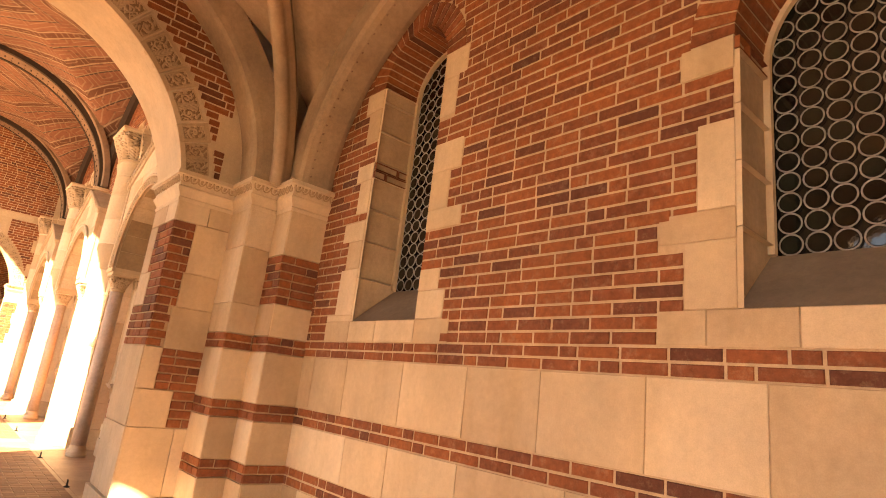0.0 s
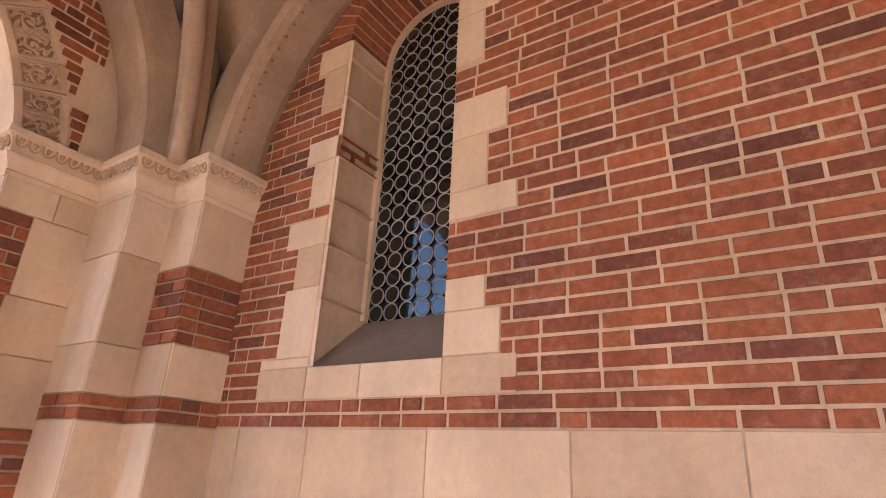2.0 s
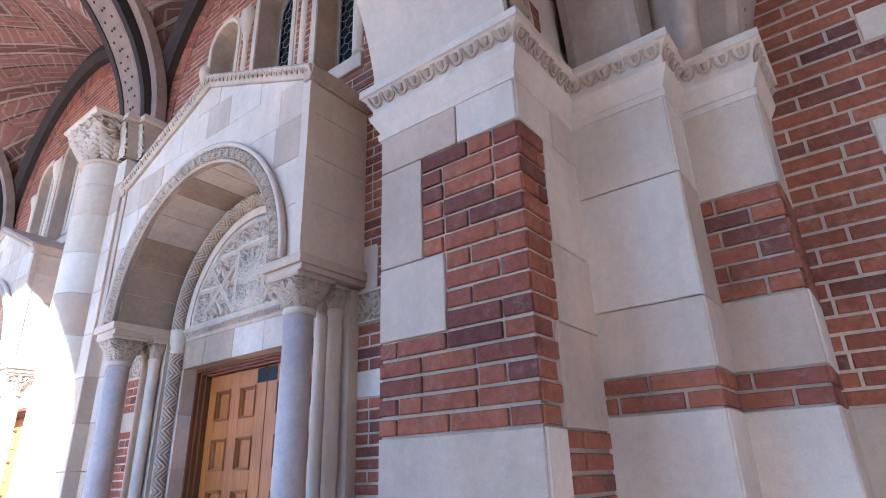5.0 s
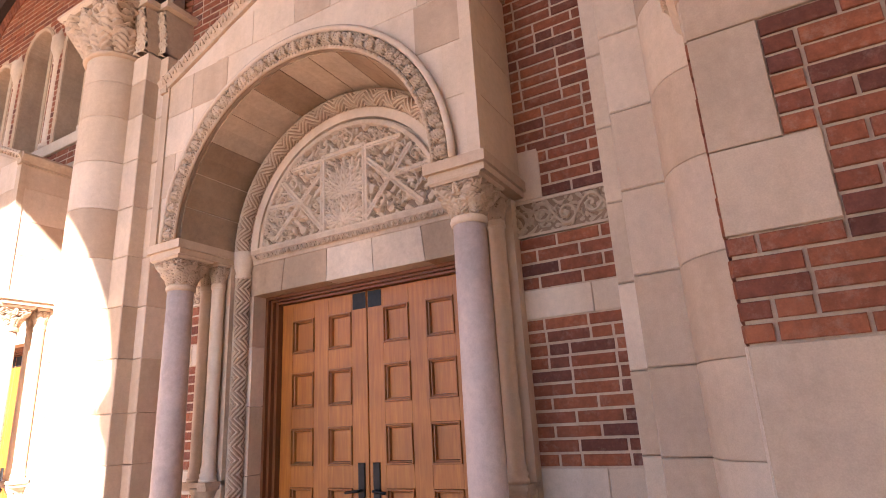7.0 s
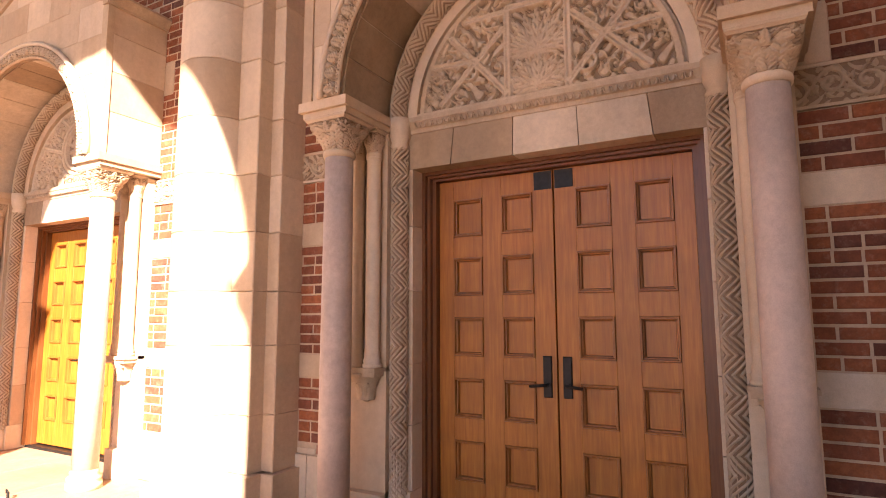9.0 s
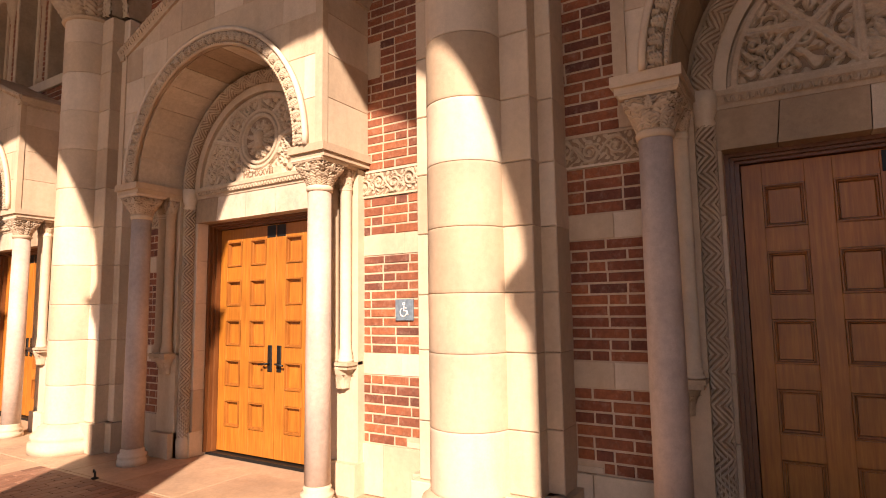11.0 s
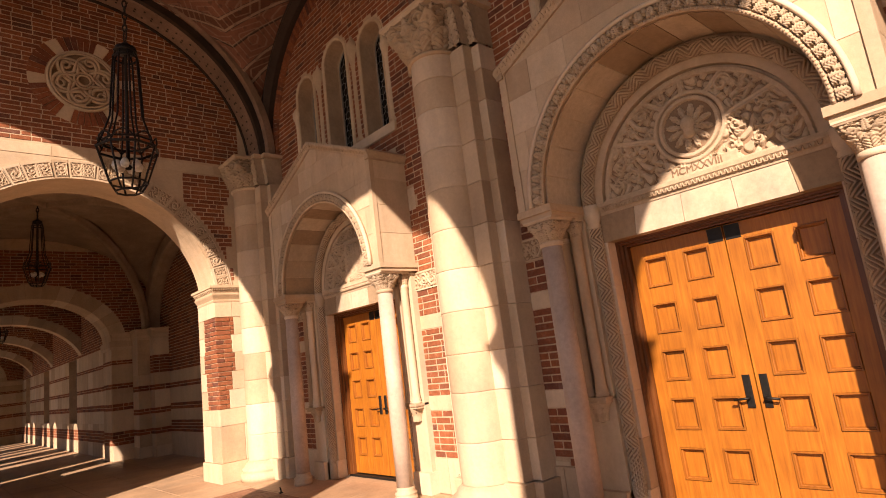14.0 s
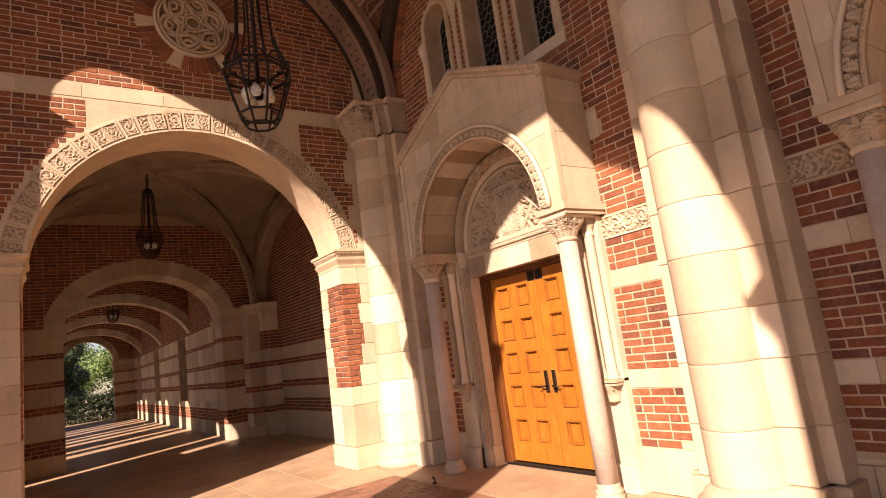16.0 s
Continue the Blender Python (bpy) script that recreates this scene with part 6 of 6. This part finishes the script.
wall_with_arches(g, PW, ARCH_B[1], 54, -0.1, 9.9, 0.0, 0.3, [(28.6, 0.35, 3.2, 4.6, 0.35), (30.3, 0.28, 0.85, 4.6, 0.28)] + [(32.95 + BAY * k + 1.72 * j, 0.52, 0.85, 5.02, 0.52) for k in range(3) for j in range(3)])
holder("wall_far_west", "stone wall of the far loggia with small arches", "wall", g, STONE)

# ---- ribs of the side loggia's vault, mirrored in the far loggia ----
def side_ribs(flip):
    my = (lambda y: y) if not flip else (lambda y: ARCH_A[0] + ARCH_B[1] - y)
    sgn = -1 if flip else 1
    mb = Mesher()
    path = arch_path(side_y(my(5.99)), AX, 3.58, 2.62, 0, 44, 0, math.pi, 2.36)
    sweep(mb, path, [(-0.02, -0.15), (0.0, -0.2), (0.06, -0.22), (0.3, -0.24), (0.3, 0.24), (0.06, 0.22), (0.0, 0.2), (-0.02, 0.15)], smooth=False)
    holder("cross_rib", "broad moulded stone rib springing from the pilaster", "rib", mb, PLASTER)
    mb = Mesher()
    P = side_x(2.74)
    path = arch_path(lambda u, d, z: (2.76 + d, my(u), z), 2.32, 3.58, 3.08, 0, 44, 0, math.pi, 2.18)
    sweep(mb, path, [(-0.02, -0.12), (0.0, -0.18), (0.05, -0.2), (0.32, -0.2), (0.32, 0.22), (0.05, 0.21), (0.0, 0.18), (-0.02, 0.12)], smooth=False)
    holder("wall_rib_stone", "moulded stone wall rib along the brick wall", "rib", mb, PLASTER)
    mb = Mesher()
    for k in range(34):
        a = 0.06 + 1.45 * k / 33
        u, z = 2.32 + 3.07 * math.cos(a), 3.58 + 2.17 * math.sin(a)
        tube(mb, [(2.66, my(u - 0.012), z - 0.012), (2.655, my(u), z), (2.66, my(u + 0.012), z + 0.012)], 0.012, 4)
    part("painted_boss_row", mb, PAINTRIB, bpy.data.objects["wall_rib_stone" if not flip else "wall_rib_stone.001"], "row of small faded painted bosses")
    rise = 2.70 if flip else 2.24
    for x1, y1 in ((2.40, my(5.62)), (-3.4, my(5.62))) + (((2.40, 31.8), (-3.4, 31.8)) if flip else ()):
        mb = Mesher()
        o, e = Vector((AX, my(2.35) if not flip else 28.75, 3.58)), Vector((x1, y1, 3.58))
        h = e - o
        ln = h.length
        h.normalize()
        side = h.cross(Vector((0, 0, 1)))
        path = []
        for k in range(41):
            a = math.pi / 2 * k / 40
            p = o + h * (ln * math.cos(a)) + Vector((0, 0, rise * math.sin(a)))
            nrm = (h * (math.cos(a) / ln) + Vector((0, 0, math.sin(a) / rise))).normalized()
            path.append((p, nrm, side))
        sec = [(0.16, -0.11), (0.08, -0.11), (0.06, -0.075)] + [(-0.0 - 0.065 * math.sin(q), -0.065 * math.cos(q)) for q in [math.pi * j / 8 for j in range(9)]] + [(0.06, 0.075), (0.08, 0.11), (0.16, 0.11)]
        sweep(mb, path, sec)
        holder("diagonal_rib", "pale roll-moulded diagonal vault rib with flaking paint", "rib", mb, PLASTER)


side_ribs(False)
side_ribs(True)

# ---- medallion ----
med = thing("medallion", (MED[0], ARCH_B[0], MED[1]), "round carved stone knot medallion in a ring of brick", "medallion")
P = lambda u, d, z: (u, d, z)
mb = Mesher()
n = 48
mb.add([(rr * math.cos(2 * math.pi * i / n), d, rr * math.sin(2 * math.pi * i / n)) for rr, d in ((0.565, 0.05), (0.565, -0.05), (0.535, -0.06), (0.515, -0.005), (0.0, -0.005)) for i in range(n)],
       [(j * n + i, j * n + (i + 1) % n, (j + 1) * n + (i + 1) % n, (j + 1) * n + i) for j in range(4) for i in range(n)], True)
part("disc", mb, TWOTONE, med)
# dark disc below the knots, colouring in their recess shade and grime
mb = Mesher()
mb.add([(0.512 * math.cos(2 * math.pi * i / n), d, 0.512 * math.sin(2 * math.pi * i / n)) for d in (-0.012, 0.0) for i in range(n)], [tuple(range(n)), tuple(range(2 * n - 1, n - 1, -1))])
part("carved_ground", mb, GROUND, med, "grimy sunk ground with painted-in shade between the knots")
for k in range(2):
    for off in (-0.037, 0.037):
        mb = Mesher()
        pts = []
        for i in range(97):
            a = 2 * math.pi * i / 96
            rr = 0.315 + off + 0.135 * math.cos(3 * a + math.pi * k)
            pts.append((rr * math.cos(a + 0.3), -0.032 - 0.016 * math.sin(6 * a + math.pi * k), rr * math.sin(a + 0.3)))
        tube(mb, pts, 0.030, 6)
        part("knot_band", mb, CARVED, med)
for k in range(6):
    mb = Mesher()
    a0 = math.pi * k / 3 + 0.3
    tube(mb, [(0.375 * math.cos(a0) + 0.062 * math.cos(q), -0.036, 0.375 * math.sin(a0) + 0.062 * math.sin(q)) for q in [2 * math.pi * i / 18 for i in range(19)]], 0.022, 6)
    part("knot_loop", mb, CARVED, med)
mb = Mesher()
for rr in (0.15, 0.10, 0.5):
    tube(mb, [(rr * math.cos(2 * math.pi * i / 30), -0.05, rr * math.sin(2 * math.pi * i / 30)) for i in range(31)], 0.02, 6)
part("knot_ring", mb, CARVED, med)
for k in range(48):
    block = k % 8 in (0, 1)
    if k % 8 == 1:
        continue
    a0, a1 = 2 * math.pi * k / 48, 2 * math.pi * (k + (2 if block else 1)) / 48
    mb = Mesher()
    e = 0.008
    mid = (a0 + a1) / 2
    pts = [(rr * math.cos(a), d, rr * math.sin(a)) for d in (-0.014, 0.04) for a in (a0 + e, mid, a1 - e) for rr in (0.58, 0.83)]
    mb.add(pts, [(0, 1, 3, 2), (2, 3, 5, 4), (6, 8, 9, 7), (8, 10, 11, 9), (0, 6, 7, 1), (4, 5, 11, 10), (1, 7, 9, 3), (3, 9, 11, 5), (0, 2, 8, 6), (2, 4, 10, 8)])
    part("stone_key" if block else "ring_brick", mb, STONE if block else BRICK, med)


# ---- lanterns ----
def lantern(x, y, zb, ztop, s=1.0):
    ob = thing("lantern", (x, y, zb), "black iron hexagonal lantern hanging on a chain", "lantern", "lanterns")
    n = 8
    ring = lambda r, z, k: (r * s * math.cos(2 * math.pi * k / n), r * s * math.sin(2 * math.pi * k / n), z * s)
    for r, z, w in ((0.15, 0.0, 0.014), (0.22, 0.12, 0.014), (0.36, 0.57, 0.018), (0.30, 0.66, 0.014), (0.15, 1.85, 0.016), (0.13, 1.95, 0.02)):
        mb = Mesher()
        tube(mb, [ring(r, z, k) for k in range(n + 1)], w * s, 5)
        part("hoop", mb, IRON, ob)
    for k in range(n):
        mb = Mesher()
        tube(mb, [ring(0.15, 0, k), ring(0.22, 0.12, k), ring(0.36, 0.57, k), ring(0.31, 0.66, k), ring(0.20, 1.0, k), ring(0.15, 1.85, k), ring(0.10, 1.97, k)], 0.013 * s, 5)
        part("bar", mb, IRON, ob)
        mb = Mesher()
        pts = [ring(0.217, 0.13, k), ring(0.217, 0.13, k + 1), ring(0.352, 0.565, k + 1), ring(0.352, 0.565, k)]
        mb.add(pts, [(0, 1, 2, 3)])
        pane = part("pane", mb, LAMPGLASS, ob, "clear glass pane")
        pane.visible_shadow = False
        mb = Mesher()
        tube(mb, [ring(0.33, 0.62, k), ring(0.34, 0.69, k + 0.2), ring(0.33, 0.73, k + 0.5), ring(0.34, 0.69, k + 0.8), ring(0.33, 0.62, k + 1)], 0.012 * s, 4)
        part("cresting", mb, IRON, ob)
    mb = Mesher()
    lathe(mb, (0, 0, 0), [(0.03 * s, 0.30 * s), (0.05 * s, 0.33 * s), (0.025 * s, 0.36 * s), (0.02 * s, 1.9 * s), (0.12 * s, 1.93 * s), (0.13 * s, 2.0 * s), (0.05 * s, 2.05 * s), (0.02 * s, 2.1 * s)], 12)
    part("stem", mb, IRON, ob)
    for k in range(6):
        a = 2 * math.pi * k / 6
        mb = Mesher()
        c = (0.13 * s * math.cos(a), 0.13 * s * math.sin(a), 0.34 * s)
        lathe(mb, c, [(0.005, -0.06 * s), (0.04 * s, -0.045 * s), (0.055 * s, 0.0), (0.04 * s, 0.045 * s), (0.02 * s, 0.07 * s)], 14)
        part("bulb", mb, WHITE, ob, "unlit white globe bulb")
    z, k = 2.1 * s, 0
    while zb + z < ztop:
        mb = Mesher()
        big = k == 0
        h, w = (0.17, 0.07) if big else (0.11, 0.025)
        pts = [(w * math.cos(a) * (1 if k % 2 else 0), w * math.cos(a) * (0 if k % 2 else 1), z + h / 2 + (h / 2) * math.sin(a)) for a in [2 * math.pi * j / 12 for j in range(13)]]
        tube(mb, pts, 0.011, 5)
        part("chain_link", mb, IRON, ob)
        z += h * 0.82
        k += 1
    return ob


lantern(-0.53, 21.12, 4.29, 9.05)
lantern(-0.56, 28.7, 4.39, 6.32, 0.74)
lantern(-0.3, 40.0, 4.2, 6.02, 0.66)

# ---- sign ----
sign = thing("accessibility_sign", (WALL_P - 0.02, 13.50, 1.645), "square blue-grey sign with white wheelchair symbol", "sign")
mb = Mesher()
chamfered(mb, lambda u, d, z: (d, u, z), -0.095, 0.095, -0.095, 0.095, -0.006, 0.012, 0.003)
part("plate", mb, BLUE, sign)
mb = Mesher()
S = lambda a, b: (-0.008, -a, b)
tube(mb, [S(0.0, 0.035), S(0.0, -0.01), S(0.033, -0.01), S(0.045, -0.047)], 0.006, 6)
tube(mb, [S(0.0, 0.015), S(0.028, 0.015)], 0.005, 6)
tube(mb, [S(-0.005 + 0.036 * math.cos(a), -0.022 + 0.036 * math.sin(a)) for a in [1.9 + 4.2 * k / 18 for k in range(19)]], 0.005, 6)
tube(mb, [S(0.011 * math.cos(a), 0.053 + 0.011 * math.sin(a)) for a in [2 * math.pi * k / 12 for k in range(13)]], 0.005, 6)
part("wheelchair_symbol", mb, WHITE, sign, "white painted symbol")

# ---- door stops on the floor ----
for c in DOORS:
    for s in (-1, 1):
        st_ob = thing("door_stop", (1.78, c + s * 1.15, 0.0), "small black iron door stop on the paving", "door stop", "door stops")
        mb = Mesher()
        lathe(mb, (0, 0, 0), [(0.035, 0.0), (0.035, 0.012), (0.012, 0.02), (0.010, 0.07)], 12)
        part("post", mb, IRON, st_ob)
        mb = Mesher()
        tube(mb, [(0, 0, 0.065), (0.0, 0.03, 0.085), (0.01, 0.05, 0.07), (0.01, 0.045, 0.05)], 0.008, 6)
        part("hook", mb, IRON, st_ob)


# ---- trees beyond the far end ----
def leaf_material(name, a, b):
    m, nt, sh = material(name, 0.6)
    nt.links.new(ramp(nt, piece_random(nt), [(0.0, a), (1.0, b)]), sh.inputs["Base Color"])
    return m


LEAVES = leaf_material("leaves", (0.06, 0.12, 0.025), (0.16, 0.24, 0.06))
NEEDLES = leaf_material("dark leaves", (0.015, 0.03, 0.015), (0.05, 0.08, 0.03))
BARK = stone_material("bark", [(0.0, (0.10, 0.075, 0.055)), (1.0, (0.14, 0.10, 0.075))])


def tree(x, y, h, r, seed, mat, label):
    ob = thing("tree", (x, y, -0.16), label, "tree", "trees")
    rng = random.Random(seed)
    mb = Mesher()
    tube(mb, [(0, 0, 0), (0.1, 0.05, h * 0.25), (-0.05, 0.1, h * 0.5), (0.05, 0, h * 0.85)], 0.28, 8, 0.25)
    part("trunk", mb, BARK, ob)
    lobes = []
    for k in range(14):
        a, zz = rng.uniform(0, 6.28), h * rng.uniform(0.22, 0.9)
        q = r * rng.uniform(0.3, 0.75) * (1.15 - 0.6 * zz / h)
        end = Vector((q * math.cos(a), q * math.sin(a), zz))
        mb = Mesher()
        tube(mb, [(0, 0, zz * 0.7), end * 0.5 + Vector((0, 0, zz * 0.42)), end], 0.09, 6, 0.3)
        part("limb", mb, BARK, ob)
        lobes.append((end, r * rng.uniform(0.45, 0.65)))
    lobes.append((Vector((0, 0, h * 0.92)), r * 0.4))
    mb = Mesher()
    for k in range(15000):
        c, q = lobes[rng.randrange(len(lobes))]
        d = Vector((rng.gauss(0, 1), rng.gauss(0, 1), rng.gauss(0, 1))).normalized()
        o = c + d * q * rng.uniform(0.3, 1.05)
        e = 0.11 * rng.uniform(0.6, 1.4)
        u = Vector((rng.uniform(-1, 1), rng.uniform(-1, 1), rng.uniform(-1, 1))).normalized()
        v = u.cross(d).normalized()
        mb.add([o - u * e, o + v * e * 0.55, o + u * e, o - v * e * 0.55], [(0, 1, 2, 3)])
    part("crown", mb, mat, ob, kind="stuff")


tree(3.1, 78, 7.4, 2.6, 1, LEAVES, "broad sunlit green tree beyond the loggia")
tree(6.6, 84, 7.4, 2.8, 2, LEAVES, "broad sunlit green tree beyond the loggia")
tree(0.4, 96, 8.6, 3.6, 5, LEAVES, "broad sunlit green tree beyond the loggia")
tree(-0.6, 74, 6.4, 1.5, 3, NEEDLES, "dark green conifer beyond the loggia")
tree(-3.4, 72, 6.2, 1.8, 4, NEEDLES, "dark green conifer beyond the loggia")
hedge = thing("hedge", (1.5, 58, -0.16), "dark clipped hedge beyond the loggia", "hedge")
mb = Mesher()
rng = random.Random(9)
for k in range(12000):
    o = Vector((rng.uniform(-6, 6), rng.uniform(-0.5, 0.5), rng.uniform(0, 1.75)))
    u = Vector((rng.uniform(-1, 1), rng.uniform(-1, 1), rng.uniform(-1, 1))).normalized()
    v = u.cross(Vector((0.3, 0.5, 0.8))).normalized()
    mb.add([o - u * 0.09, o + v * 0.06, o + u * 0.09, o - v * 0.06], [(0, 1, 2, 3)])
part("foliage", mb, NEEDLES, hedge, kind="stuff")

set_pieces()
